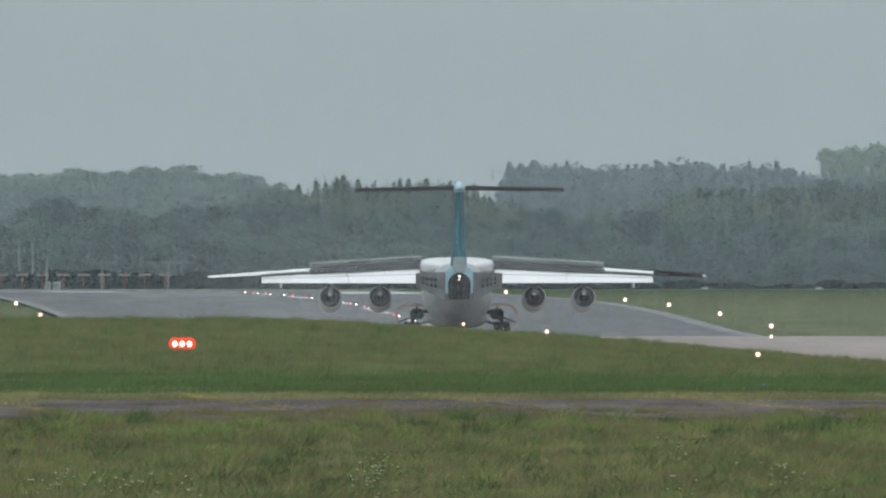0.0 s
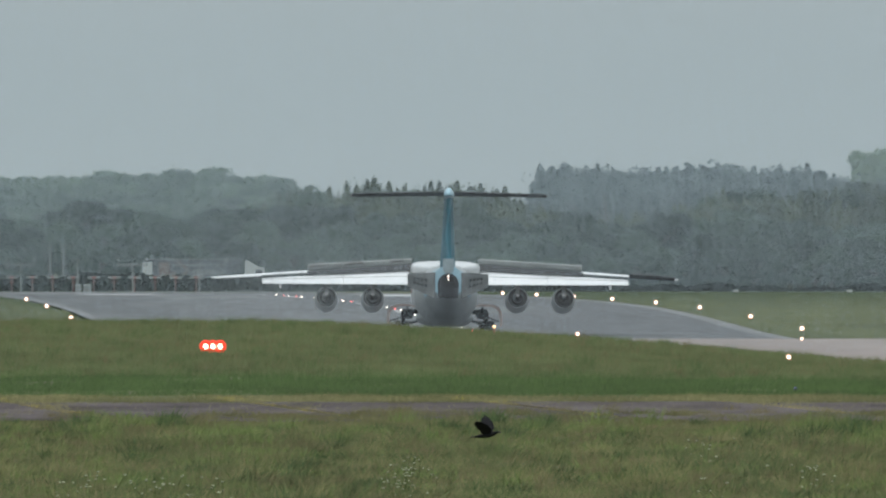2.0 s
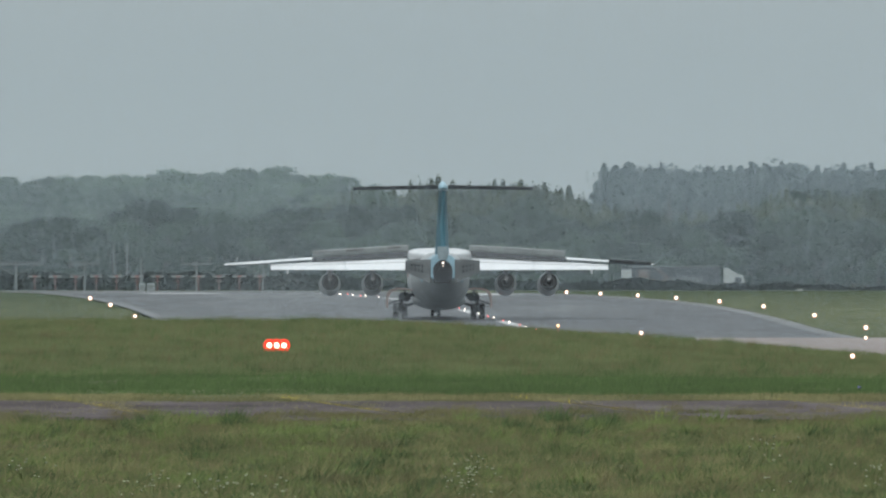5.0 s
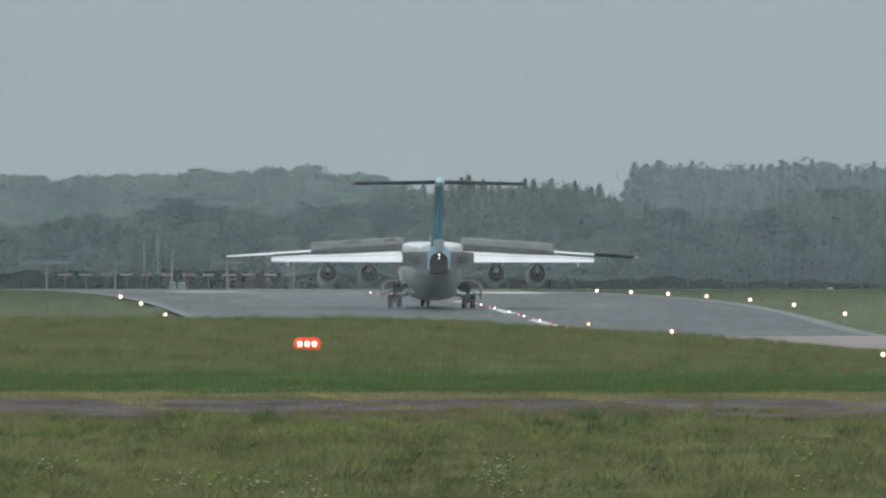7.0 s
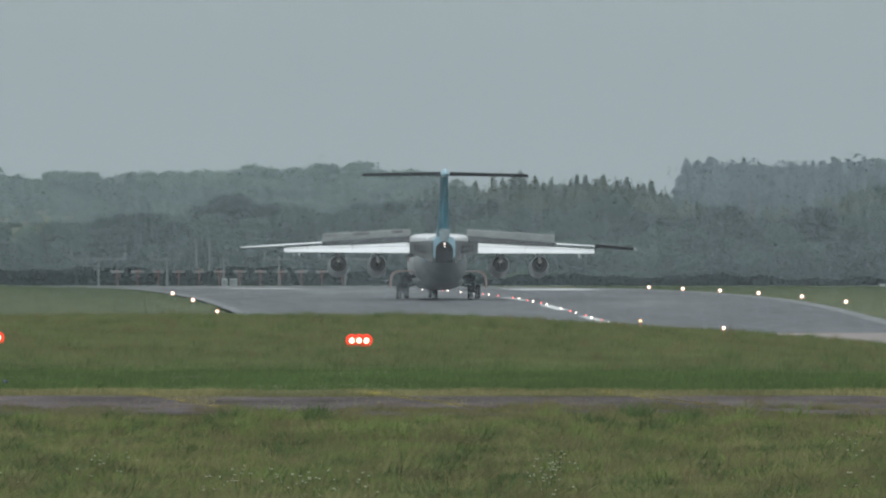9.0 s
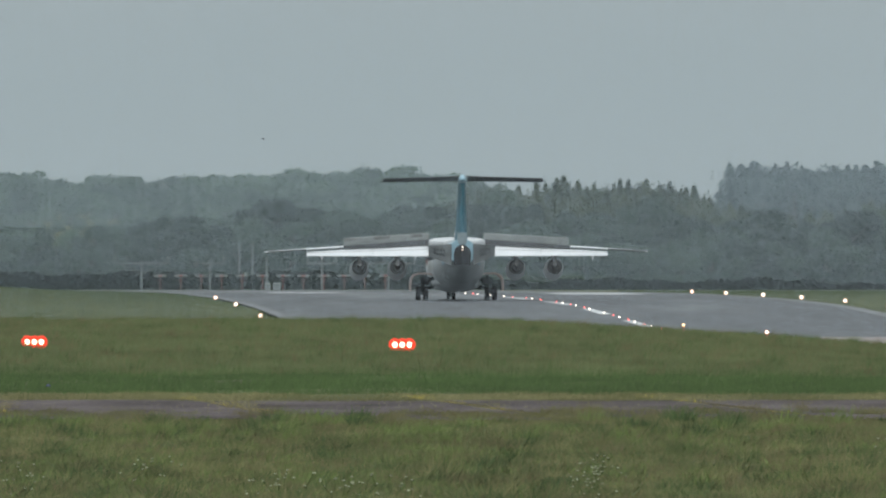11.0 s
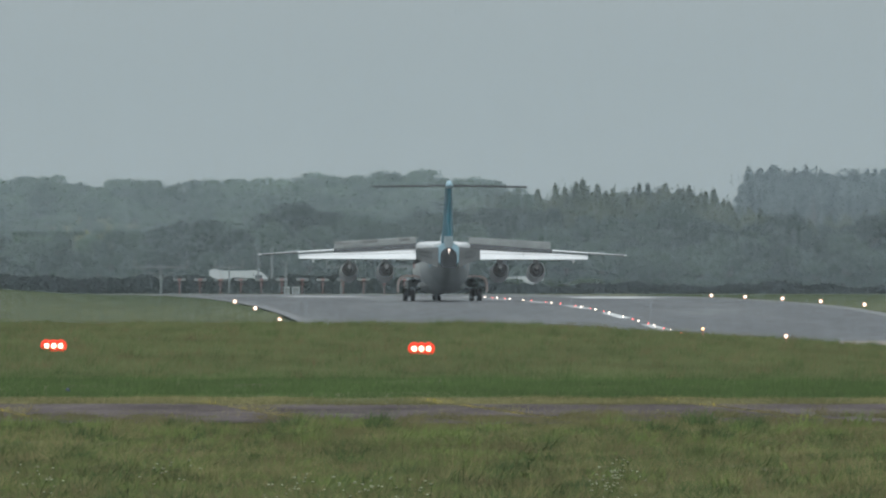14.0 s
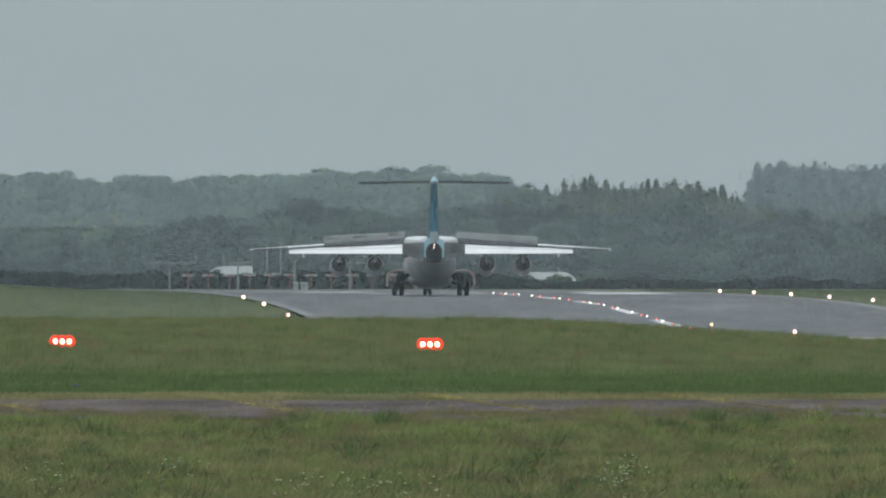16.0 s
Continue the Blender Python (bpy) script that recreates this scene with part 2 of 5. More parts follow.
def joint_x(k, y):
    """A slanting joint of the perimeter track."""
    return -4.9 + 4.55 * k + (331 - y) * 0.071


def build_ground():
    ys = np.concatenate([np.arange(-300, 150, 25), np.arange(150, 1800, 5), np.arange(1800, 2600, 25), np.arange(2600, 5001, 100)]).astype(float)
    xs = np.concatenate([[-4000, -2500, -1500, -800, -500, -300, -200, -140, -100, -80], np.arange(-64, 84, 2), [90, 110, 150, 220, 320, 500, 800, 1500, 2500, 4000]]).astype(float)
    gx, gy = np.meshgrid(xs, ys)
    gz = land(gx, gy)
    rng = np.random.RandomState(3)
    gz += rng.normal(0, 0.02, gz.shape) * (gy > 150) * (gy < 1000) * (np.abs(gy - 305) > 28)
    inside = (gx > centre_x(gy) - LEFT + 0.5) & (gx < right_edge(gy) - 2.2) & (gy > 705) & (gy < 1745)
    gz -= 0.4 * inside
    v = np.stack([gx, gy, gz], -1).reshape(-1, 3)
    c = len(xs)
    i = (np.arange(len(ys) - 1)[:, None] * c + np.arange(c - 1)[None, :]).reshape(-1)
    f = np.stack([i, i + 1, i + c + 1, i + c], -1)
    me = bpy.data.meshes.new("ground")
    me.from_pydata(v.tolist(), [], f.tolist())
    me.materials.append(soil())
    tagged(new("ground", smooth(me)), "damp green airfield grass running off to distant woods", "ground", kind="structure")


def build_runway():
    rw = sheet("runway", lambda y: (centre_x(y) - LEFT, right_edge(y)), np.arange(925, 1751, 5), 0.04, ASPHALT(), 21)
    tagged(rw, "wet dark grey asphalt runway with faint tyre streaks", "runway", kind="structure")
    old = sheet("runway_end_apron", lambda y: (centre_x(y) - LEFT, centre_x(y) + RIGHT + 1.5 + 40 * step(760, 900, y) * (y < 924)), np.arange(700, 926, 5), 0.038, PINK(), 21)
    tagged(old, "worn pinkish concrete at the start of the runway", "apron", kind="structure")

    def mark(name, label, xo, y0, y1, mid=centre_x):
        ys = np.linspace(y0, y1, max(3, int((y1 - y0) / 5) + 1))
        tagged(sheet(name, lambda y: (mid(y) + xo[0], mid(y) + xo[1]), ys, 0.047, PAINT() if "edge" in name else BOLD(), 3), label, "marking", "runway markings", "structure")

    mark("runway_edge_line", "worn white edge line painted on the runway", (-LEFT + 0.1, -LEFT + 0.8), 930, 1740)
    mark("runway_edge_line", "pale worn shoulder line painted on the runway", (-1.1, -0.1), 927, 1740, right_edge)
    for k in range(12):
        mark("centre_line_dash", "worn white dash of the runway centre line", (-0.35, 0.35), 930 + 60 * k, 960 + 60 * k, line_x)
    mark("aiming_point_bar", "broad white painted bar across the wet runway", (-13.0, -7.2), 1315, 1360)
    mark("aiming_point_bar", "broad white painted bar across the wet runway", (7.0, 13.2), 1262, 1307)
    # perimeter track of long concrete slabs with slanting joints
    tr = sheet("perimeter_track", lambda y: (-30, 40), np.linspace(289, 322, 9), 0.005, soil(), 36)
    tagged(tr, "cracked grey concrete perimeter track with weeds in its joints", "track", kind="structure")
    for k in range(-3, 8):
        s = sheet("slab", lambda y, k=k: (joint_x(k, y) + 0.07, joint_x(k + 1, y) - 0.07), np.linspace(288, 320, 12), 0.022 + 0.006 * (k % 3), GRAVEL(), 6)
        s.parent = tr


build_ground()
build_runway()

# ---- the aircraft: a four-engined high-wing jet with a T-tail ----


def ring(y, cx, cz, rx, rz, n=28):
    return [(cx + rx * math.cos(2 * math.pi * k / n), y, cz + rz * math.sin(2 * math.pi * k / n)) for k in range(n)]


def foil(le, te, x, z, thick, n=9, twist=0.0):
    """An aerofoil section at x from the trailing to the leading edge (along y)."""
    pts = []
    for k in range(n):
        u = k / (n - 1)
        h = thick * (2.6 * math.sqrt(u) * (1 - u) ** 0.9 + 0.02)
        pts.append((x, le + (te - le) * u, z + 0.6 * h - twist * u))
    for k in range(n - 2, 0, -1):
        u = k / (n - 1)
        h = thick * (2.6 * math.sqrt(u) * (1 - u) ** 0.9 + 0.02)
        pts.append((x, le + (te - le) * u, z - 0.4 * h - twist * u))
    return pts


def plate(bm, corners, thick):
    """A thin panel from four corners, with its thickness across its plane."""
    a, b, c, d = [Vector(p) for p in corners]
    nrm = (b - a).cross(d - a).normalized() * thick / 2
    return loft(bm, [[a + nrm, b + nrm, c + nrm, d + nrm], [a - nrm, b - nrm, c - nrm, d - nrm]])


def wheel(name, parent, x, y, r, w, lift=0.0):
    bm = bmesh.new()
    prof = [(-w / 2, r * 0.55), (-w / 2, r * 0.9), (-w * 0.36, r * 0.985), (0, r), (w * 0.36, r * 0.985), (w / 2, r * 0.9), (w / 2, r * 0.55)]
    n = 26
    loft(bm, [[(px, pr * math.cos(2 * math.pi * k / n), pr * math.sin(2 * math.pi * k / n)) for k in range(n)] for px, pr in prof])
    t = part(name, bm, BLACK(), parent, "black rubber aircraft wheel", pose(x, y, r + lift))
    h = bmesh.new()
    loft(h, [[(px, pr * math.cos(2 * math.pi * k / 16), pr * math.sin(2 * math.pi * k / 16)) for k in range(16)] for px, pr in ((-w * 0.53, 0.12 * r), (-w * 0.52, r * 0.5), (w * 0.52, r * 0.5), (w * 0.53, 0.12 * r))])
    part("hub", h, STEEL(), t, "dull metal wheel hub")
    return t


WHEELS = []
SURFACES = []


def build_aircraft():
    jet = thing("jet_airliner", "white four-engined high-wing jet airliner with teal T-tail rolling on the runway", "airliner")
    CZ = 2.42
    bm = bmesh.new()
    st = [(15.4, 0.12, 2.0), (15.1, 0.45, 2.05), (14.5, 0.85, 2.15), (13.5, 1.25, 2.28), (12, 1.6, 2.38), (10, 1.78, CZ), (4, 1.78, CZ), (0, 1.78, CZ), (-4, 1.78, CZ),
          (-6, 1.68, CZ + 0.05), (-8, 1.44, CZ + 0.22), (-10, 1.12, CZ + 0.48), (-11.2, 0.92, CZ + 0.68), (-11.8, 0.8, CZ + 0.78)]
    loft(bm, [ring(y, 0, z, r, r) for y, r, z in st[:9]])
    part("forward_fuselage", bm, WHITE(), jet, "clean white forward fuselage with a row of windows")
    bm = bmesh.new()
    loft(bm, [ring(y, 0, z, r, r) for y, r, z in st[8:]])
    part("rear_fuselage", bm, HULL(), jet, "grimy tapering rear fuselage with shade mixed into its grey")
    # belly fairing for the main gear
    bm = bmesh.new()
    loft(bm, [ring(y, 0, 1.15, rx, rz, 24) for y, rx, rz in ((5.5, 0.5, 0.15), (4.2, 1.3, 0.45), (2.5, 1.6, 0.56), (-1.5, 1.6, 0.56), (-3.4, 1.25, 0.45), (-5, 0.4, 0.12))])
    part("belly_fairing", bm, HULL(), jet, "white wheel bay bulge under the fuselage")
    # wing fairing on top
    bm = bmesh.new()
    flat = lambda v: math.copysign(abs(v) ** 0.55, v)
    loft(bm, [[(rx * flat(math.cos(math.pi * k / 14)), y, 3.9 + rz * flat(math.sin(math.pi * k / 14))) for k in range(28)] for y, rx, rz in ((5.8, 0.5, 0.1), (4.6, 1.4, 0.34), (2, 1.88, 0.44), (-1, 1.95, 0.42), (-3, 1.75, 0.36), (-5, 0.9, 0.2))])
    part("wing_fairing", bm, WHITE(), jet, "white fairing above the wing root")
    # teal rear collar
    bm = bmesh.new()
    n = 28
    rings = []
    for y, r, z in ((-8.9, 1.33, CZ + 0.35), (-10, 1.19, CZ + 0.46), (-11.2, 1.05, CZ + 0.64), (-11.9, 0.93, CZ + 0.74)):
        arc = [(r * math.cos(a), y, z + r * math.sin(a)) for a in [radians(-20 + 220 * k / n) for k in range(n + 1)]]
        inner = [((r - 0.04) * math.cos(a), y, z + (r - 0.04) * math.sin(a)) for a in [radians(200 - 220 * k / n) for k in range(n + 1)]]
        rings.append(arc + inner)
    loft(bm, rings)
    part("tail_collar", bm, PALEBLUE(), jet, "pale blue painted tail collar")
    # open tail: a black plate carries the bay's inner shade between the petals
    bm = bmesh.new()
    loft(bm, [ring(y, 0, CZ + 0.79, r, r, 24) for y, r in ((-11.8, 0.88), (-11.9, 0.9), (-11.94, 0.86))])
    part("tail_rim", bm, PALEBLUE(), jet, "pale blue rim of the tail cone")
    bm = bmesh.new()
    arch = [(0.6 * math.cos(math.pi * k / 14), 0.62 + 0.66 * math.sin(math.pi * k / 14)) for k in range(15)] + [(-0.56, 0.1), (-0.5, -0.1), (0.5, -0.1), (0.56, 0.1)]
    loft(bm, [[(x * k, y, CZ + z) for x, z in arch] for y, k in ((-11.93, 1.0), (-11.98, 1.0), (-12.0, 0.93))])
    part("tail_bay", bm, BLACK(), jet, "black plate for the shade inside the open bay between the air brake petals")
    bm = bmesh.new()
    for x in (-0.4, -0.2, 0.0, 0.2, 0.4):
        part("tail_bay_rib", box(bmesh.new(), x - 0.05, x + 0.05, -12.06, -11.98, CZ - 0.02, CZ + 0.55, 0.01), DARK(), jet, "small dark stiffener in the tail bay")
    tube(bm, [(0, -11.9, CZ + 1.1), (0, -12.3, CZ + 1.12)], [0.1, 0.04])
    ln = part("tail_light_housing", bm, PETAL(), jet, "small white tail light housing")
    part("tail_light", ball(bmesh.new(), (0, -12.33, CZ + 1.12), 0.045), LAMPWHITE(), ln, "lit white tail light")
    part("strobe_light", ball(bmesh.new(), (0, -12.31, CZ + 0.93), 0.035), LAMPWHITE(), ln, "lit white strobe light")
    # air brake petals, spread wide, with two rows of holes
    for s in (-1, 1):
        bm = bmesh.new()
        tops = lambda x: 3.74 - 0.05 * (x - 0.86)
        lows = lambda x: 2.37 + 0.425 * (x - 0.86)
        holes = [(1.14, 1.25), (1.35, 1.46), (1.56, 1.67), (1.77, 1.88)]
        cuts = sorted({0.74, 2.2, *[v for h in holes for v in h]})
        for a, b in zip(cuts, cuts[1:]):
            hole = any(abs(a - h[0]) < 1e-6 for h in holes)
            bands = [(0, 0.34), (0.48, 0.6), (0.74, 1.0)] if hole else [(0, 1)]
            for u0, u1 in bands:
                q = []
                for x, u in ((a, u0), (b, u0), (b, u1), (a, u1)):
                    z = lows(x) + (tops(x) - lows(x)) * u
                    q.append((s * x, -11.99 + (x - 0.74) * 0.73, z))
                plate(bm, q if s > 0 else q[::-1], 0.07)
        # Added black plate: makes the petal's holes read as shaded depth.
        shade_plate = plate(bmesh.new(), [(s * 0.95, -11.5, 2.5), (s * 2.12, -10.85, 2.97), (s * 2.12, -10.85, 3.6), (s * 0.95, -11.5, 3.68)][::s], 0.03)
        part("petal_lining", shade_plate, BLACK(), jet, "added black plate giving shade behind the petal holes", soft=False)
        part("air_brake_petal", bm, PETAL(), jet, "grey perforated air brake petal swung open", soft=False)
        bm = bmesh.new()
        tube(bm, [(s * 2.2, -10.92, 2.95), (s * 2.2, -10.92, 3.66)], 0.045, 8)
        part("petal_rim", bm, DARK(), jet, "dark outer edge of the petal")
        bm = bmesh.new()
        tube(bm, [(s * 0.5, -11.9, 3.1), (s * 1.05, -11.2, 3.15)], 0.06, 8)
        part("petal_ram", bm, STEEL(), jet, "steel ram that pushes the petal")
    # fin, with a paler swoosh and the bullet on top
    bm = bmesh.new()
    secs = []
    for z, le, te, w in ((3.4, -5.6, -11.9, 0.36), (4.2, -6.8, -11.95, 0.33), (6.0, -8.6, -12.4, 0.25), (8.25, -10.4, -13.0, 0.18)):
        pts = []
        for k in range(8):
            u = k / 7
            pts.append((w * (2.6 * math.sqrt(u) * (1 - u) ** 0.8 + 0.42 * u), le + (te - le) * u, z))
        secs.append(pts + [(-x, y, zz) for x, y, zz in pts[::-1][:-1]])
    loft(bm, secs)
    part("fin", bm, BLUE(), jet, "teal blue swept tail fin")
    bm = bmesh.new()
    sw = [(0.12, 8.1, 0.02), (0.05, 7.4, 0.03), (-0.06, 6.6, 0.04), (-0.13, 5.9, 0.05), (-0.05, 5.0, 0.05), (0.05, 4.35, 0.04)]
    vs = []
    for x, z, w in sw:
        y = -12.99 + (8.25 - z) * 0.266 - 0.05
        vs.append([(x - w, y, z), (x + w, y, z), (x + w, y - 0.02, z), (x - w, y - 0.02, z)])
    loft(bm, vs)
    part("fin_swoosh", bm, material("mid_blue_livery", (0.1, 0.27, 0.34), 0.4, vary=0.1), jet, "pale blue curved stripe on the fin")
    bm = bmesh.new()
    loft(bm, [[(-w, -11.0, z), (w, -11.0, z), (w, y, z), (0.6 * w, y - 0.06, z), (-0.6 * w, y - 0.06, z), (-w, y, z)] for z, w, y in ((3.7, 0.16, -11.98), (3.82, 0.27, -12.0), (4.1, 0.31, -12.04), (4.4, 0.31, -12.08), (4.52, 0.28, -12.1))])
    part("fin_root_fairing", bm, material("worn_fin_foot_paint", (0.36, 0.42, 0.44), 0.45, vary=0.15, scale=2, fine=6, tint=(0.26, 0.33, 0.36)), jet, "worn white fairing at the foot of the fin")
    bm = bmesh.new()
    dome = [(-0.3, -0.16), (-0.29, 0.0), (-0.22, 0.16), (-0.11, 0.31), (0.0, 0.36), (0.11, 0.31), (0.22, 0.16), (0.29, 0.0), (0.3, -0.16), (0.16, -0.22), (-0.16, -0.22)]
    loft(bm, [[(x * k, y, 8.1 + z * k) for x, z in dome] for y, k in ((-9.6, 0.15), (-10.2, 0.65), (-11.5, 0.95), (-12.8, 1.0), (-13.35, 0.9), (-13.75, 0.45), (-13.9, 0.15))])
    part("tail_bullet", bm, PALEBLUE(), jet, "pale blue bullet fairing on top of the fin")
    for s in (-1, 1):
        bm = bmesh.new()
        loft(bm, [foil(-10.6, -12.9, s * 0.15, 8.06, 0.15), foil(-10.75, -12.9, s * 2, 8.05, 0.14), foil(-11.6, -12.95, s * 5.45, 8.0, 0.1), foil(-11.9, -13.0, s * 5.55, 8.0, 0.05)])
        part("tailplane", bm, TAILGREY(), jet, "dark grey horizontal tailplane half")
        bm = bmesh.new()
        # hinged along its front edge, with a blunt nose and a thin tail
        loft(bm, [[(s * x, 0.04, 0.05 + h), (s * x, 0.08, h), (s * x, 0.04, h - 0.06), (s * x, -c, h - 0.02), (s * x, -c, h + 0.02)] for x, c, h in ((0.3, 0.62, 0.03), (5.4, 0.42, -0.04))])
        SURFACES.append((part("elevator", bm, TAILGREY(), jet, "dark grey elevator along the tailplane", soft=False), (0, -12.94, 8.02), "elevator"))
    # wings, drooping to the tips
    dz = lambda x: 4.12 - 0.059 * abs(x)
    for s in (-1, 1):
        bm = bmesh.new()
        loft(bm, [foil(4.4, -0.6, s * 0.3, dz(0.3), 0.3), foil(4.1, -0.7, s * 1.8, dz(1.8), 0.28), foil(2.6, -0.8, s * 7.0, dz(7), 0.2), foil(1.7, -0.9, s * 10.3, dz(10.3), 0.15), foil(0.9, -0.85, s * 13.0, dz(13), 0.1), foil(0.5, -0.7, s * 13.12, dz(13), 0.04)])
        wing = part("wing", bm, WINGTOP(), jet, "long thin wing drooping to its tip")
        # flap, lowered
        for a, b in ((1.95, 5.7), (5.72, 10.27)):
            bm = bmesh.new()
            secs = []
            for x in (a, b):
                zt = 3.78 - 0.057 * (x - 1.95)
                zb = 3.04 + 0.004 * (x - 1.95)
                secs.append([(s * x, -0.55, zt), (s * x, -0.75, zt + 0.05), (s * x, -1.3, (zt + zb) / 2 + 0.08), (s * x, -2.0, zb + 0.02), (s * x, -2.02, zb - 0.02), (s * x, -1.3, (zt + zb) / 2 - 0.16), (s * x, -0.6, zt - 0.18)])
            loft(bm, secs)
            flap = part("flap", bm, WHITE(), wing, "white trailing flap lowered for landing", soft=False)
            zt = lambda x: 3.78 - 0.057 * (x - 1.95)
            zm = lambda x: (zt(x) + 3.04 + 0.004 * (x - 1.95)) / 2 + 0.08
            seam = plate(bmesh.new(), [(s * a, -1.325, zm(a) - 0.01), (s * b, -1.325, zm(b) - 0.01), (s * b, -1.29, zm(b) + 0.02), (s * a, -1.29, zm(a) + 0.02)][::-s], 0.012)
            part("flap_seam", seam, GREY(), flap, "thin grey seam along the flap", soft=False)
            for x in ((a + b) / 2, a + 0.08):
                rib = plate(bmesh.new(), [(s * (x - 0.015), -0.8, zt(x) + 0.05), (s * (x + 0.015), -0.8, zt(x) + 0.05), (s * (x + 0.015), -1.3, zm(x) + 0.012), (s * (x - 0.015), -1.3, zm(x) + 0.012)][::-s], 0.012)
                part("flap_joint", rib, GREY(), flap, "thin grey joint across the flap", soft=False)
        # lift spoilers, raised
        for k, (a, b) in enumerate(((1.85, 3.85), (3.87, 5.8), (5.82, 7.7))):
            hz = dz((a + b) / 2) + 0.02
            bm = bmesh.new()
            q = [(s * a, 0, dz(a) + 0.02 - hz), (s * b, 0, dz(b) + 0.02 - hz), (s * b, -0.4, dz(b) + 0.62 - hz), (s * a, -0.4, dz(a) + 0.62 - hz)]
            plate(bm, q if s < 0 else q[::-1], 0.05)
            spoiler = part("lift_spoiler", bm, GREY(), jet, "grey lift spoiler panel raised on the wing", soft=False)
            SURFACES.append((spoiler, (0, 0.35, hz), "spoiler"))
            if s < 0:
                x0, x1 = (a + 0.5, a + 1.25) if k == 0 else (a + 0.7, a + 1.8)
                q = [(-x0, -0.18, dz(x0) + 0.33 - hz), (-x1, -0.18, dz(x1) + 0.33 - hz), (-x1, -0.42, dz(x1) + 0.6 - hz), (-x0, -0.42, dz(x0) + 0.6 - hz)]
                part("soot_streak", plate(bmesh.new(), [(x, y - 0.035, z) for x, y, z in q], 0.012), SOOT(), spoiler, "brown soot stain on the spoiler", soft=False)
        # dark plate that paints in the shade between wing and flap
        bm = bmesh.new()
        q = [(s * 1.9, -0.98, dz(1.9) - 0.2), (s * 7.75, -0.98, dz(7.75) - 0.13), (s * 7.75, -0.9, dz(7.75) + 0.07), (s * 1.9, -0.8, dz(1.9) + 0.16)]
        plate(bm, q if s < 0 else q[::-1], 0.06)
        part("flap_shroud", bm, DARK(), wing, "dark plate painting the shade in the gap above the flap", soft=False)
        # aileron
        bm = bmesh.new()
        hz = dz(11.6)
        loft(bm, [[(s * x, 0.03, dz(x) - hz + 0.05), (s * x, 0.06, dz(x) - hz), (s * x, 0.03, dz(x) - hz - 0.06), (s * x, -c, dz(x) - hz - 0.02), (s * x, -c, dz(x) - hz + 0.02)] for x, c in ((10.32, 0.55), (12.9, 0.36))])
        ail = part("aileron", bm, WHITE(), wing, "white aileron at the wing tip", soft=False)
        # Dark skin carries the shade under the raised aileron in its colour.
        under = bmesh.new()
        loft(under, [[(s * x, 0.03, dz(x) - hz - 0.064), (s * x, 0.03, dz(x) - hz - 0.074), (s * x, -c, dz(x) - hz - 0.034), (s * x, -c - 0.01, dz(x) - hz + 0.01), (s * x, -c - 0.004, dz(x) - hz + 0.01), (s * x, -c, dz(x) - hz - 0.026)] for x, c in ((10.32, 0.55), (12.9, 0.36))])
        part("aileron_underside", under, DARK(), ail, "underside of the aileron with its shade painted dark", soft=False)
        SURFACES.append((ail, (0, -0.85, hz), "aileron_right" if s > 0 else "aileron_left"))
        # flap track pod
        bm = bmesh.new()
        tube(bm, [(s * 9.25, 0.5, 3.25), (s * 9.25, -0.6, 3.1), (s * 9.25, -1.9, 2.98)], [0.05, 0.14, 0.07], 10)
        tube(bm, [(s * 9.25, -1.85, 2.98), (s * 9.25, -1.9, 2.78)], [0.07, 0.05], 8)
        part("flap_track_pod", bm, WHITE(), wing, "small white flap track pod")
        # engines
        for x in (4.06, 6.66):
            bm = bmesh.new()
            zc = 2.3
            prof = [(-1.38, 0.535), (-1.45, 0.55), (-1.4, 0.575), (-0.7, 0.63), (0.6, 0.66), (1.6, 0.64), (2.1, 0.56), (2.0, 0.5), (1.0, 0.47)]
            loft(bm, [ring(y, s * x, zc - 0.085 * (y + 1.4), r, r, 26) for y, r in prof], cap=False)
            pod = part("engine_nacelle", bm, WHITE(), jet, "white turbofan nacelle under the wing")
            bm = bmesh.new()
            loft(bm, [ring(y, s * x, zc, r, r, 24) for y, r in ((-1.38, 0.525), (-0.9, 0.5), (-0.85, 0.1))])
            bmesh.ops.reverse_faces(bm, faces=bm.faces[:])
            part("fan_duct", bm, SHADEMETAL(), pod, "dark burnt inside of the fan duct")
            bm = bmesh.new()
            loft(bm, [ring(y, s * x, zc, r, r, 22) for y, r in ((-0.9, 0.4), (-1.5, 0.37), (-1.85, 0.3), (-1.86, 0.26), (-1.5, 0.24))])
            part("core_nozzle", bm, SHADEMETAL(), pod, "dark metal core exhaust nozzle")
            bm = bmesh.new()
            tube(bm, [(s * x, -1.4, zc), (s * x, -2.05, zc)], [0.16, 0.03], 12)
            part("exhaust_cone", bm, SHADEMETAL(), pod, "dull metal exhaust cone")
            bm = bmesh.new()
            loft(bm, [[(s * x - 0.11, 1.9, zc + 0.6), (s * x + 0.11, 1.9, zc + 0.6), (s * x + 0.09, 2.2, zc + 1.3), (s * x - 0.09, 2.2, zc + 1.3)],
                      [(s * x - 0.12, -1.95, zc + 0.12), (s * x + 0.12, -1.95, zc + 0.12), (s * x + 0.09, -0.7, zc + 1.3), (s * x - 0.09, -0.7, zc + 1.3)]])
            part("engine_pylon", bm, material("stained_pylon_paint", (0.3, 0.3, 0.295), 0.5, vary=0.3, scale=2, fine=6, tint=(0.2, 0.2, 0.195)), pod, "stained pale pylon that holds the engine")
        # main gear
        bm = bmesh.new()
        tube(bm, [(s * 1.5, 0.3, 1.55), (s * 2.3, 0.3, 1.35), (s * 2.36, 0.3, 0.5)], [0.14, 0.15, 0.11], 10)
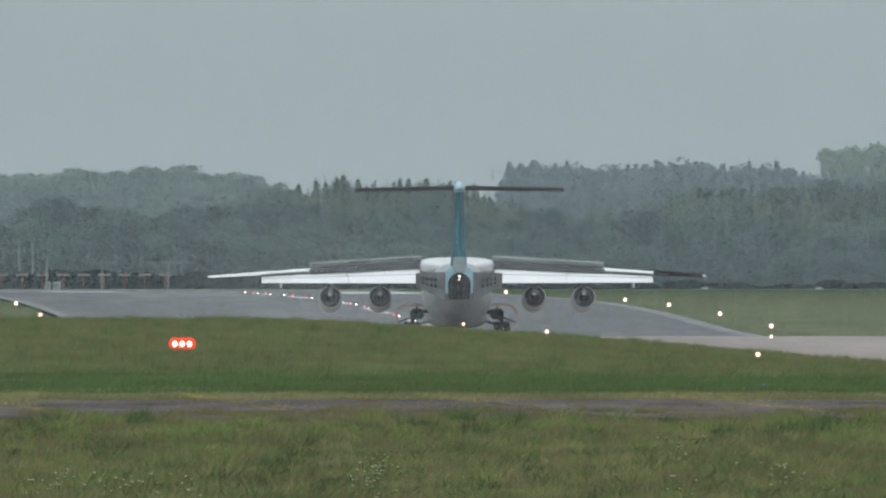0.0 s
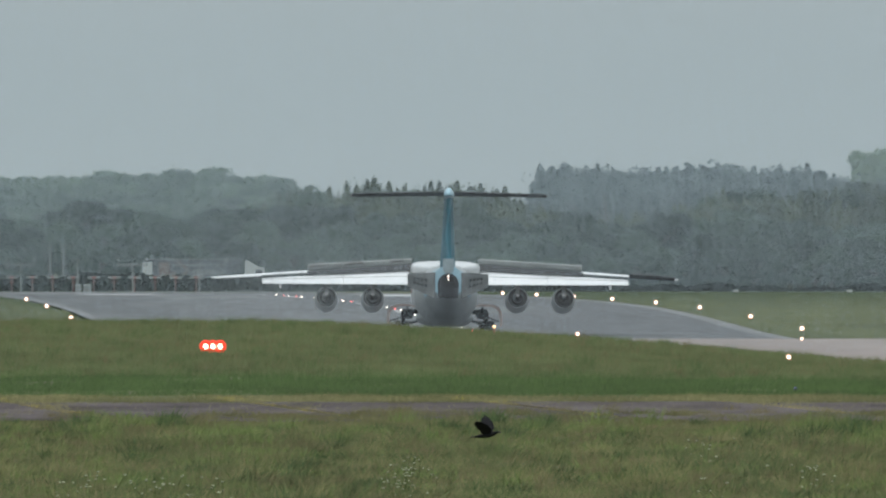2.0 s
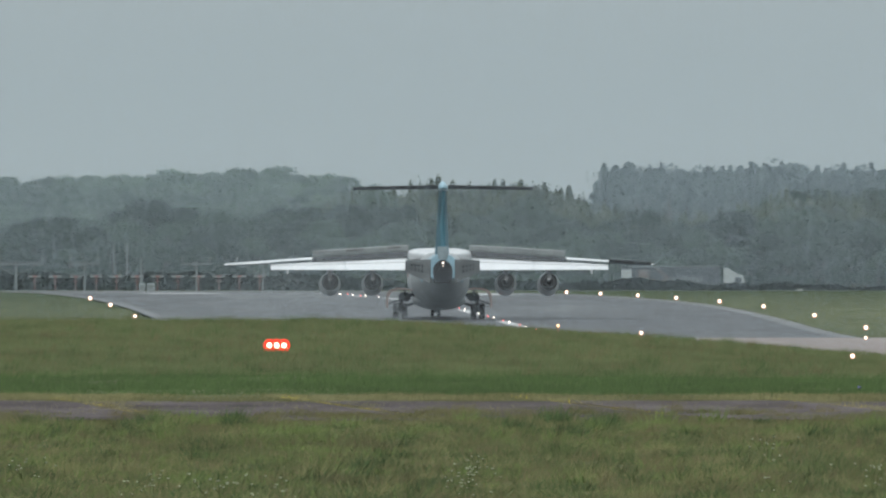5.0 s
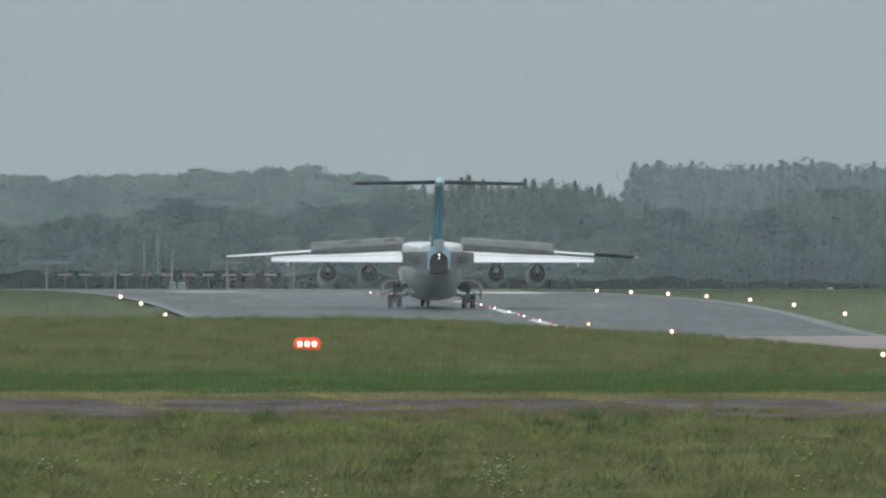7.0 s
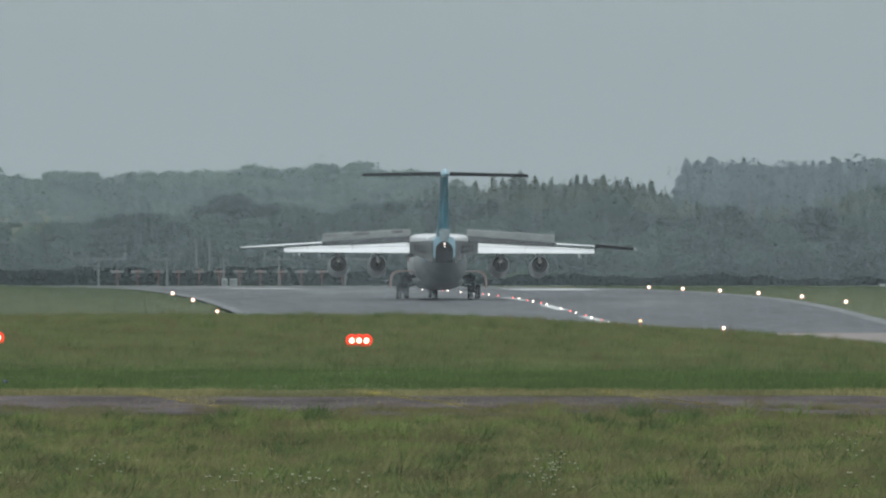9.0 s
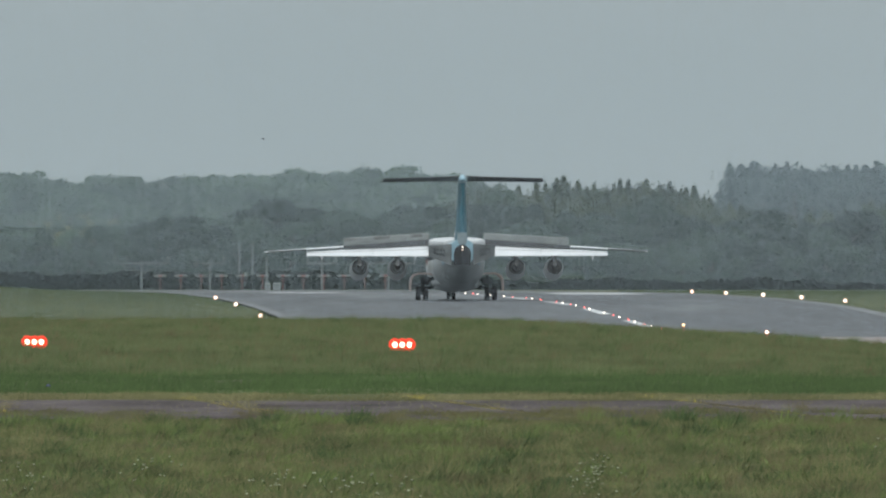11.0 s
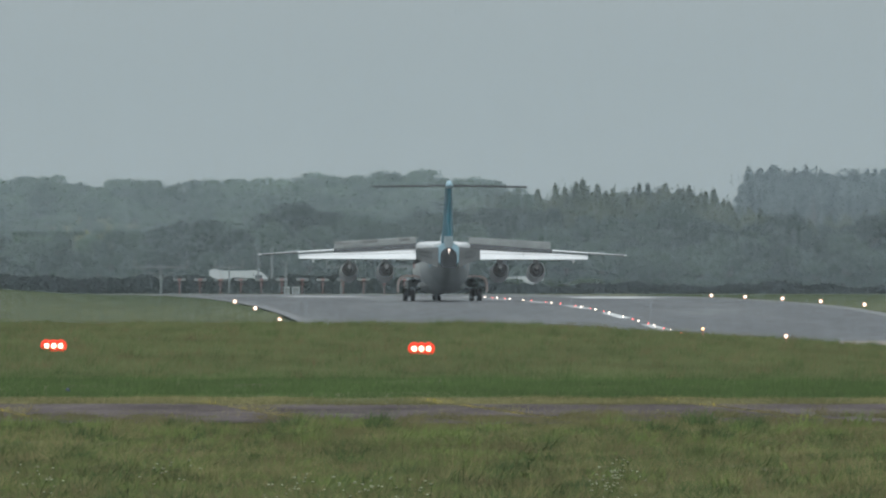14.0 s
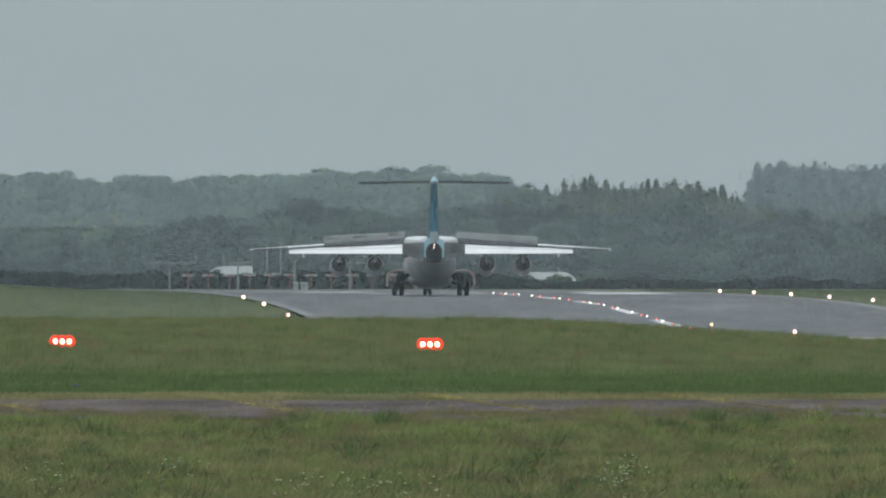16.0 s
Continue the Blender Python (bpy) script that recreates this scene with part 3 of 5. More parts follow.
        tube(bm, [(s * 1.95, 0.3, 0.5), (s * 2.77, 0.3, 0.5)], 0.09, 8)
        tube(bm, [(s * 1.5, 0.3, 1.0), (s * 2.3, 0.3, 0.75)], 0.07, 8)
        tube(bm, [(s * 2.1, 0.3, 1.3), (s * 2.1, -0.6, 1.75)], 0.06, 8)
        box(bm, min(s * 1.75, s * 2.45), max(s * 1.75, s * 2.45), -0.05, 0.55, 1.1, 1.65, 0.1)
        part("main_gear_leg", bm, DARK(), jet, "dark oily main landing gear leg")
        for x in (2.1, 2.62):
            WHEELS.append((wheel("main_wheel", jet, s * x, 0.3, 0.5, 0.34), 0.5))
        bm = bmesh.new()
        path = [(1.55, 1.75), (2.0, 1.86), (2.6, 1.86), (2.95, 1.74), (3.12, 1.5), (3.17, 1.15), (3.17, 0.72)]
        loft(bm, [[(s * (x - 0.06), 1.3, z - 0.05), (s * (x + 0.05), 1.3, z + 0.06), (s * (x + 0.05), -0.7, z + 0.06), (s * (x - 0.06), -0.7, z - 0.05)] for x, z in path])
        part("gear_door", bm, material("pale_pink_door_paint", (0.5, 0.34, 0.29), 0.5, vary=0.2, scale=2, fine=8, tint=(0.55, 0.46, 0.43)), jet, "peach-edged curved main gear door hanging open")
        bm = bmesh.new()
        tube(bm, [(s * 2.4, 0.2, 1.2), (s * 3.1, 0.2, 0.95)], 0.04, 8)
        part("gear_door_strut", bm, DARK(), jet, "dark strut to the gear door")
    # nose gear
    bm = bmesh.new()
    tube(bm, [(0, 11.4, 1.2), (0, 11.4, 0.36)], 0.09, 10)
    tube(bm, [(-0.25, 11.4, 0.36), (0.25, 11.4, 0.36)], 0.06, 8)
    part("nose_gear_leg", bm, STEEL(), jet, "steel nose gear leg")
    for x in (-0.2, 0.2):
        WHEELS.append((wheel("nose_wheel", jet, x, 11.4, 0.36, 0.2, 0.05), 0.36))
    # red marking and cabin windows along the side
    for s in (-1, 1):
        for k in range(4):
            part("red_side_bar", box(bmesh.new(), s * 1.78 - 0.015, s * 1.78 + 0.015, 6.0 + 0.7 * k, 6.5 + 0.7 * k, 2.52, 2.88), RED(), jet, "dull red bar on the side", soft=False)
    pane = mesh_of("cabin_window", box(bmesh.new(), -0.02, 0.02, -0.15, 0.15, -0.18, 0.18, 0.01), DARK())
    for k in range(22):
        for s in (-1, 1):
            part("cabin_window", pane, None, jet, "", pose(s * 1.735, -5.85 + 0.75 * k, 2.95), soft=False)
    # blade aerials under and above the body
    for q in ([(0, 4, 4.4), (0, 3.6, 4.75), (0, 3.4, 4.75), (0, 3.4, 4.4)], [(0, -5.2, 0.72), (0, -5.4, 0.5), (0, -5.6, 0.5), (0, -5.6, 0.78)]):
        part("blade_aerial", plate(bmesh.new(), q, 0.04), WHITE(), jet, "small white blade aerial", soft=False)
    return jet


# ---- trees ----


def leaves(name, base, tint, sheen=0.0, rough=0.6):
    # The pale blue-grey sheen stands in for haze over the crowns.
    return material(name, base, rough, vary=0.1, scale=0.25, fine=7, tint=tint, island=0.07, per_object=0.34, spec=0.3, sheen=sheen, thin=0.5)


def crown_mesh(name, seed, height, width, lobes, count, leaf, shape="round", mat=None):
    """A crown of many small leaf clumps gathered on uneven lobes, with gaps between."""
    rng = np.random.RandomState(seed)
    cs = []
    for k in range(lobes):
        u = (k + 0.5) / lobes
        a = rng.uniform(0, 2 * math.pi)
        if shape == "pine":
            z = height * (0.1 + 0.8 * u)
            rr = width * 0.5 * (1.05 - u) ** 0.7 * rng.uniform(0.4, 1.1)
            q = width * rng.uniform(0.07, 0.16) * (1.25 - 0.75 * u)
            cs.append((rr * 0.8 * math.cos(a), rr * 0.8 * math.sin(a), z, q, q * 0.75))
        elif shape == "spire":
            z = height * (0.1 + 0.85 * u)
            rr = width * 0.5 * (1 - 0.75 * u * u)
            cs.append((rr * 0.7 * math.cos(a), rr * 0.7 * math.sin(a), z, width * 0.17 * (1.25 - u), 0.14 * height))
        else:
            z = height * (0.22 + 0.62 * rng.uniform(0, 1))
            env = math.sqrt(max(0.05, 1 - ((z / height - 0.5) / 0.5) ** 2))
            rr = width * 0.5 * env * math.sqrt(rng.uniform(0.1, 1))
            s = rng.uniform(0.13, 0.25) * width
            cs.append((rr * 0.8 * math.cos(a), rr * 0.8 * math.sin(a), z, s, s * 0.8))
    cs = np.array(cs)
    pick = rng.randint(0, len(cs), count)
    d = rng.normal(0, 1, (count, 3))
    d /= np.linalg.norm(d, axis=1)[:, None]
    d[:, 2] = np.where(d[:, 2] < -0.3, -d[:, 2], d[:, 2])
    rad = np.where(rng.rand(count) < 0.85, rng.uniform(0.74, 1.06, count), rng.uniform(0.8, 1.2, count))[:, None]
    c = cs[pick]
    p = c[:, :3] + d * rad * np.stack([c[:, 3], c[:, 3], c[:, 4]], 1)
    size = leaf * rng.uniform(0.6, 1.3, count)
    core = rng.rand(count) < 0.3
    p[core] = (c[:, :3] + 0.8 * d * np.stack([c[:, 3], c[:, 3], c[:, 4]], 1))[core]
    size[core] *= 1.8
    if shape == "spire":
        # feathery upright shoots above the crown
        sh = np.arange(count) < count // 3
        g = rng.randint(0, 48, count)
        ga, gr, gz, gh = rng.uniform(0, 6.28, 48), rng.uniform(0.05, 0.48, 48) * width, rng.uniform(0.66, 0.9, 48) * height, rng.uniform(0.08, 0.18, 48) * height
        u = rng.uniform(0, 1, count) ** 1.2
        q = np.stack([np.cos(ga[g]) * gr[g], np.sin(ga[g]) * gr[g], gz[g] + u * gh[g]], 1) + rng.normal(0, 0.17, (count, 3)) * (1.1 - 0.8 * u)[:, None]
        p[sh] = q[sh]
        size[sh] *= 0.36
    p[:, 2] *= height / np.percentile(p[:, 2], 99.6)
    up = rng.normal(0, 0.42, (count, 3)) + d * 1.5
    up /= np.linalg.norm(up, axis=1)[:, None]
    up *= np.where((up * d).sum(1) < 0, -1, 1)[:, None]
    a = np.cross(up, rng.normal(0, 1, (count, 3)))
    a /= np.linalg.norm(a, axis=1)[:, None]
    b = np.cross(up, a)
    s = size[:, None]
    v = np.stack([p - a * s * 0.5, p - b * s * 0.42 - up * s * 0.1, p + a * s * 0.55, p + b * s * 0.42 - up * s * 0.1], 1).reshape(-1, 3)
    f = np.arange(count * 4).reshape(-1, 4)
    me = bpy.data.meshes.new(name)
    me.from_pydata(v.tolist(), [], f.tolist())
    me.materials.append(mat)
    mid = np.array([0, 0, height * 0.45])
    out = p - mid
    out /= np.linalg.norm(out, axis=1)[:, None]
    nrm = 0.6 * d + 0.75 * out + 0.15 * up + np.array([0, 0, 0.1])
    nrm /= np.linalg.norm(nrm, axis=1)[:, None]
    me.normals_split_custom_set_from_vertices(np.repeat(nrm, 4, 0).tolist())
    return me, cs


def trunk_mesh(height, cs, seed, mat):
    rng = random.Random(seed)
    bm = bmesh.new()
    r = 0.028 * height
    tube(bm, [(0, 0, -0.6), (0.02 * height * rng.uniform(-1, 1), 0, height * 0.3), (0.03 * height * rng.uniform(-1, 1), 0.02 * height, height * 0.62), (0, 0, height * 0.85)], [r * 1.3, r, r * 0.6, r * 0.2], 8)
    for k in range(0, len(cs), max(1, len(cs) // 7)):
        c = cs[k]
        z0 = min(c[2] * 0.6, height * 0.6)
        tube(bm, [(0, 0, z0), (c[0] * 0.5, c[1] * 0.5, (z0 + c[2]) / 2 + 0.1), (c[0], c[1], c[2])], [r * 0.5, r * 0.3, r * 0.12], 6)
    return smooth(mesh_of("trunk", bm, mat))


KINDS = {}


def tree_kind(key, name, label, seed, height, width, lobes, count, leaf, shape, mat):
    bark = material("damp_bark", (0.09, 0.075, 0.06), 0.85, vary=0.3, scale=2, fine=8)
    crown, cs = crown_mesh("crown", seed, height, width, lobes, count, leaf, shape, mat)
    KINDS.setdefault(key, []).append((name, label, crown, trunk_mesh(height, cs, seed, bark), height))


def plant(key, x, y, height, rng, group, spread=1.0):
    name, label, crown, trunk, h = rng.choice(KINDS[key])
    k = height / h
    t = thing(name, label, "tree", None, group)
    t.matrix_world = pose(x, y, land1(x, y) - 0.1, 0, 0, rng.uniform(0, 360)) @ Matrix.Diagonal((k * spread, k * spread, k, 1))
    for nm, me in (("trunk", trunk), ("crown", crown)):
        o = new(nm, me)
        o.parent = t
    return t


def build_trees():
    rng = random.Random(11)
    near = leaves("near_wood_leaves", (0.04, 0.066, 0.05), (0.055, 0.084, 0.06), 0.2)
    upright = leaves("upright_tree_leaves", (0.074, 0.1, 0.06), (0.096, 0.116, 0.07), 0.2)
    willow = leaves("pale_willow_leaves", (0.11, 0.165, 0.09), (0.14, 0.195, 0.11), 0.2)
    # Haze is mixed into these leaf colours: pine bluer, far wood paler.
    pine = leaves("haze_blue_pine_needles", (0.062, 0.09, 0.093), (0.076, 0.105, 0.102), 0.25)
    far = leaves("haze_pale_far_leaves", (0.066, 0.112, 0.07), (0.084, 0.13, 0.08), 0.2)
    for s in range(5):
        tree_kind("broad", "broadleaf_tree", "rounded dark green broadleaf tree in the wood behind the airfield", 20 + s, 10, 9.5, 26, 4400, 0.46, "round", near)
    for s in range(4):
        tree_kind("spire", "upright_tree", "slender upright tree with feathery top behind the hedge", 40 + s, 14, 6.0, 30, 3400, 0.4, "spire", upright)
    for s in range(3):
        tree_kind("pale", "pale_tree", "pale green wispy tree above the wood", 70 + s, 14, 12, 22, 2600, 0.6, "round", willow)
    for s in range(4):
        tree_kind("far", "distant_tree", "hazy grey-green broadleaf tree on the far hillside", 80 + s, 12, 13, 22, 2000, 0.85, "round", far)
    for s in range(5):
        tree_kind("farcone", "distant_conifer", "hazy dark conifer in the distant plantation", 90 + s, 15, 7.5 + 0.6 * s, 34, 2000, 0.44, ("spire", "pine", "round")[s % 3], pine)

    def at(u, d, top, key, group, spread=1.0):
        """A tree whose crown reaches a given height of sight at distance d on bearing u."""
        x = (u - 784) * d / F
        z = EYE + (401 - top) * d / F
        h = z - land1(x, d)
        plant(key, x, d, max(3.0, h), rng, group, spread)

    # far hillside to the left, behind everything
    tops = [(-80, 308), (0, 306), (60, 302), (110, 301), (150, 317), (210, 315), (262, 302), (310, 318), (370, 314), (410, 304), (470, 311), (555, 300), (610, 302), (660, 304), (735, 292), (800, 315), (850, 304), (905, 324), (1000, 335), (1300, 330), (1700, 320), (2100, 315)]
    tx, ty = zip(*tops)
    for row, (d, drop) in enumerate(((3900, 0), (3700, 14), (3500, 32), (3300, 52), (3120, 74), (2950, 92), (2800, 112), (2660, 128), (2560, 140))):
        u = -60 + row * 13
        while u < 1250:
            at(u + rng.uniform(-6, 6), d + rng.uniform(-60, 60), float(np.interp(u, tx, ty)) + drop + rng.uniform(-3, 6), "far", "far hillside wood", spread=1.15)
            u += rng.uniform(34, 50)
    # conifer plantation to the right
    tops = [(1300, 330), (1335, 298), (1375, 286), (1420, 292), (1445, 290), (1500, 300), (1560, 292), (1600, 290), (1640, 292), (1668, 284), (1700, 305), (1760, 288), (1800, 293), (1830, 294), (1880, 310), (1950, 305), (2100, 312)]
    tx, ty = zip(*tops)
    for row, (d, drop) in enumerate(((2900, 0), (2840, 12), (2770, 28))):
        u = 1334 + row * 7
        while u < 2120:
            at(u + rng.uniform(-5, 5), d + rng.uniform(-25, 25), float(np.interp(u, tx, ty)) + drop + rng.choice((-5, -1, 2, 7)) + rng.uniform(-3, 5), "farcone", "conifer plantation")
            u += rng.uniform(8, 14)
    for u, top in ((1932, 262), (1962, 257), (1992, 266)):
        at(u, 2880, top, "pale", "pale trees beside the plantation", spread=0.75)
    # upright willows and poplars of the nearer wood
    tops = [(860, 345), (905, 332), (950, 322), (985, 326), (1020, 318), (1060, 308), (1100, 322), (1150, 320), (1190, 312), (1250, 326), (1285, 334), (1315, 352), (1340, 356), (1420, 368), (1496, 374), (1556, 371), (1600, 350), (1640, 333), (1691, 326), (1759, 341), (1828, 323), (1950, 318), (2100, 330)]
    tx, ty = zip(*tops)
    for row, (d, drop) in enumerate(((2520, 0), (2470, 12), (2420, 30))):
        u = 850 + row * 8
        while u < 2120:
            at(u + rng.uniform(-5, 5), d + rng.uniform(-15, 15), float(np.interp(u, tx, ty)) + drop + rng.uniform(-4, 10), "spire" if rng.random() < 0.88 else "broad", "nearer wood", spread=1.15)
            u += rng.uniform(26, 38)
    # rounded trees and bushes in front
    tops = [(-80, 400), (0, 412), (60, 408), (120, 412), (145, 440), (200, 400), (250, 405), (300, 382), (360, 392), (420, 372), (490, 352), (545, 362), (600, 375), (660, 362), (740, 366), (820, 356), (880, 360), (960, 366), (1040, 375), (1120, 385), (1180, 395), (1260, 385), (1320, 380), (1380, 402), (1450, 405), (1500, 378), (1545, 372), (1600, 390), (1680, 385), (1760, 380), (1850, 395), (1950, 385), (2100, 380)]
    tx, ty = zip(*tops)
    for row, (d, drop) in enumerate(((2380, 0), (2320, 26), (2270, 56))):
        u = -70 + row * 15
        while u < 2120:
            at(u + rng.uniform(-8, 8), d + rng.uniform(-15, 15), float(np.interp(u, tx, ty)) + drop + rng.uniform(-5, 9), "broad", "trees along the road", spread=rng.uniform(1.0, 1.35))
            u += rng.uniform(44, 66)


def build_hedge():
    """Clipped field hedge in front of the road, seen as one dark band."""
    mat = leaves("hedge_leaves", (0.045, 0.06, 0.052), (0.052, 0.07, 0.06), 0.2)
    rng = np.random.RandomState(5)
    for x0, x1, d, h, label in ((-75, 110, 1985, 1.6, "long dark clipped hedge along the airfield boundary"),):
        n = 60000
        x = rng.uniform(x0, x1, n)
        top = h + 0.22 * np.sin(x * 0.35) + 0.15 * np.sin(x * 1.1 + 1) - 0.85 * step(-5, 15, x) - 0.5 * step(44, 60, x)
        u = rng.uniform(0, 1, n)
        face = rng.rand(n) < 0.6
        y = np.where(face, d - 0.4 + rng.normal(0, 0.16, n), d + rng.uniform(-0.7, 0.9, n))
        z = land(x, y) + np.where(face, u * top, top + rng.normal(0, 0.1, n))
        p = np.stack([x, y, z], 1)
        a, b = rng.normal(0, 1, (n, 3)), rng.normal(0, 1, (n, 3))
        a /= np.linalg.norm(a, axis=1)[:, None]
        b /= np.linalg.norm(b, axis=1)[:, None]
        a, b = a * 0.4 + np.array([1.0, 0.0, 0.0]), b * 0.4 + np.array([0.0, 0.3, 0.9])
        s = np.where(rng.rand(n) < 0.2, 0.34, 0.2)[:, None]
        v = np.stack([p - a * s, p + b * s, p + a * s, p - b * s], 1).reshape(-1, 3)
        me = bpy.data.meshes.new("hedge")
        me.from_pydata(v.tolist(), [], np.arange(4 * n).reshape(-1, 4).tolist())
        me.materials.append(mat)
        nr = np.stack([rng.normal(0, 0.25, n), rng.normal(-0.6, 0.2, n), rng.normal(0.6, 0.25, n)], 1)
        nr /= np.linalg.norm(nr, axis=1)[:, None]
        me.normals_split_custom_set_from_vertices(np.repeat(nr, 4, 0).tolist())
        hedge = tagged(new("hedge", me), label, "hedge", kind="stuff")
        # the dense twiggy inside
        bm = bmesh.new()
        rings = []
        for xx in np.linspace(x0, x1, 260):
            g = land1(xx, d)
            tt = h + 0.22 * math.sin(xx * 0.35) + 0.15 * math.sin(xx * 1.1 + 1) - 0.85 * float(step(-5, 15, xx)) - 0.5 * float(step(44, 60, xx))
            rings.append([(xx, d - 0.42, g - 0.2), (xx, d - 0.36, g + 0.8 * tt), (xx, d - 0.2, g + 0.97 * tt), (xx, d + 0.6, g + 0.97 * tt), (xx, d + 0.8, g - 0.2)])
        loft(bm, rings)
        part("hedge_core", bm, mat, hedge)


jet = build_aircraft()
build_trees()
build_hedge()

# ---- runway and approach lights ----


def lamp_post(name, label, lamp, height, r, group):
    """A raised elevated light: base plate, frangible stem and a lit globe."""
    t = thing(name, label, "runway light", None, group)
    bm = bmesh.new()
    tube(bm, [(0, 0, -0.05), (0, 0, 0.03)], 0.12, 12)
    part("base_plate", bm, DARK(), t)
    bm = bmesh.new()
    tube(bm, [(0, 0, 0.02), (0, 0, height - r * 0.8)], 0.035, 8)
    part("stem", bm, PEACH(), t, "orange painted stem")
    # The globe's amber glow draws the halo around the lamp.
    bm = bmesh.new()
    ball(bm, (0, 0, height), (r, r, r))
    part("globe", bm, LAMPHALO(), t, "glass globe carrying the halo of the lamp in amber")
    part("filament", ball(bmesh.new(), (0, -r * 0.75, height), (r * 0.62, r * 0.4, r * 0.62), 10, 8), lamp, t, "bright lamp filament")
    return t


def build_lights():
    edge = lamp_post("runway_edge_light", "lit warm white runway edge light on a short orange stem", LAMPWHITE(), 0.2, 0.138, "runway edge lights")
    spots = [(21.07, 1290), (22.83, 1245), (24.74, 1205), (26.56, 1165), (28.54, 1125), (30.34, 1085), (32.05, 1035), (33.15, 975), (-13.65, 1160), (-11.57, 1095), (-9.41, 1030)]
    edge.matrix_world = pose(*spots[0], land1(*spots[0]))
    for x, y in spots[1:]:
        copy_thing(edge, pose(x, y, land1(x, y)))
    low = lamp_post("apron_edge_light", "lit white light at the rim of the old concrete", LAMPWHITE(), 0.12, 0.09, "runway edge lights")
    low.matrix_world = pose(30.9, 909, land1(30.9, 909))
    g3 = lamp_post("apron_edge_light", "lit white light standing in the grass by the old concrete", LAMPWHITE(), 0.2, 0.085, "runway edge lights")
    g3.matrix_world = pose(18.2, 548, land1(18.2, 548) + 0.0)
    yl = lamp_post("threshold_light", "yellowish lit light half hidden in long grass", LAMPYELLOW(), 0.3, 0.06, "threshold lights")
    yl.matrix_world = pose(9.2, 581, land1(9.2, 581))
    w2 = lamp_post("threshold_light", "small lit white light in long grass", LAMPWHITE(), 0.27, 0.07, "threshold lights")
    w2.matrix_world = pose(11.95, 576, land1(11.95, 576))
    blue = material("blue_glass_cap", (0.045, 0.05, 0.13), 0.25, vary=0.05, scale=4)
    for x, y in ((11.46, 341), (-7.42, 343)):
        t = thing("taxiway_edge_light", "small unlit blue-capped light beside the perimeter track", "taxiway light", pose(x, y, land1(x, y)), "blue edge lights")
        bm = bmesh.new()
        tube(bm, [(0, 0, -0.05), (0, 0, 0.04)], 0.018, 8)
        part("stem", bm, DARK(), t)
        part("cap", ball(bmesh.new(), (0, 0, 0.07), (0.045, 0.045, 0.05), 10, 8), blue, t, "blue glass cap")
    # red barrettes: three lit lamps on one bar
    bar = thing("approach_light_bar", "bar of three brightly lit red approach lights in the grass", "approach light", None, "red approach light bars")
    part("crossbar", box(bmesh.new(), -0.32, 0.32, -0.04, 0.04, 0.06, 0.12, 0.012), DARK(), bar)
    for x in (-0.25, 0.25):
        bm = bmesh.new()
        tube(bm, [(x, 0, -0.1), (x, 0, 0.08)], 0.025, 8)
        part("leg", bm, POLE(), bar)
    for x in (-0.19, 0.0, 0.19):
        bm = bmesh.new()
        tube(bm, [(x, -0.03, 0.12), (x, 0.1, 0.24)], [0.07, 0.05], 10)
        ball(bm, (x, -0.02, 0.22), 0.07)
        hs = part("lamp_housing", bm, DARK(), bar, "small dark lamp housing")
        # Lens drawn oversize so its red glow forms the lamp's halo.
        bm = bmesh.new()
        ball(bm, (x, -0.06, 0.22), (0.165, 0.05, 0.175))
        part("lens", bm, LAMPREDHALO(), hs, "oversize red lens carrying the halo of the lamp")
        part("bulb", ball(bmesh.new(), (x, -0.1, 0.22), (0.07, 0.03, 0.075)), LAMPCORE(), hs, "bright lamp core")
    bar.matrix_world = pose(-0.34, 445, land1(-0.34, 445) - 0.02)
    copy_thing(bar, pose(-10.24, 456, land1(-10.24, 456) - 0.02))
    # flush centre line lights, red and white by turns
    kinds = []
    for lamp, label in ((LAMPRED(), "lit red flush light on the runway centre line"), (LAMPWHITE(), "lit white flush light on the runway centre line")):
        t = thing("centre_line_light", label, "runway light", None, "centre line lights")
        bm = bmesh.new()
        tube(bm, [(0, 0, -0.04), (0, 0, 0.02)], [0.16, 0.12], 12)
        part("rim", bm, STEEL(), t)
        bm = bmesh.new()
        ball(bm, (0, 0, 0.05), (0.05, 0.05, 0.046))
        part("lens", bm, lamp, t, "glowing lens")
        kinds.append(t)
    for k in range(28):
        y = 975 + 11.0 * k + 2.5 * (k % 2)
        if k in (8, 15, 19, 22):
            continue
        x = float(line_x(y)) + 0.05
        m = pose(x, y, land1(x, y) + 0.045)
        if k < 2:
            kinds[k].matrix_world = m
        else:
            copy_thing(kinds[k % 2], m)


# ---- localiser aerials, masts, cabinets and boards at the far end ----


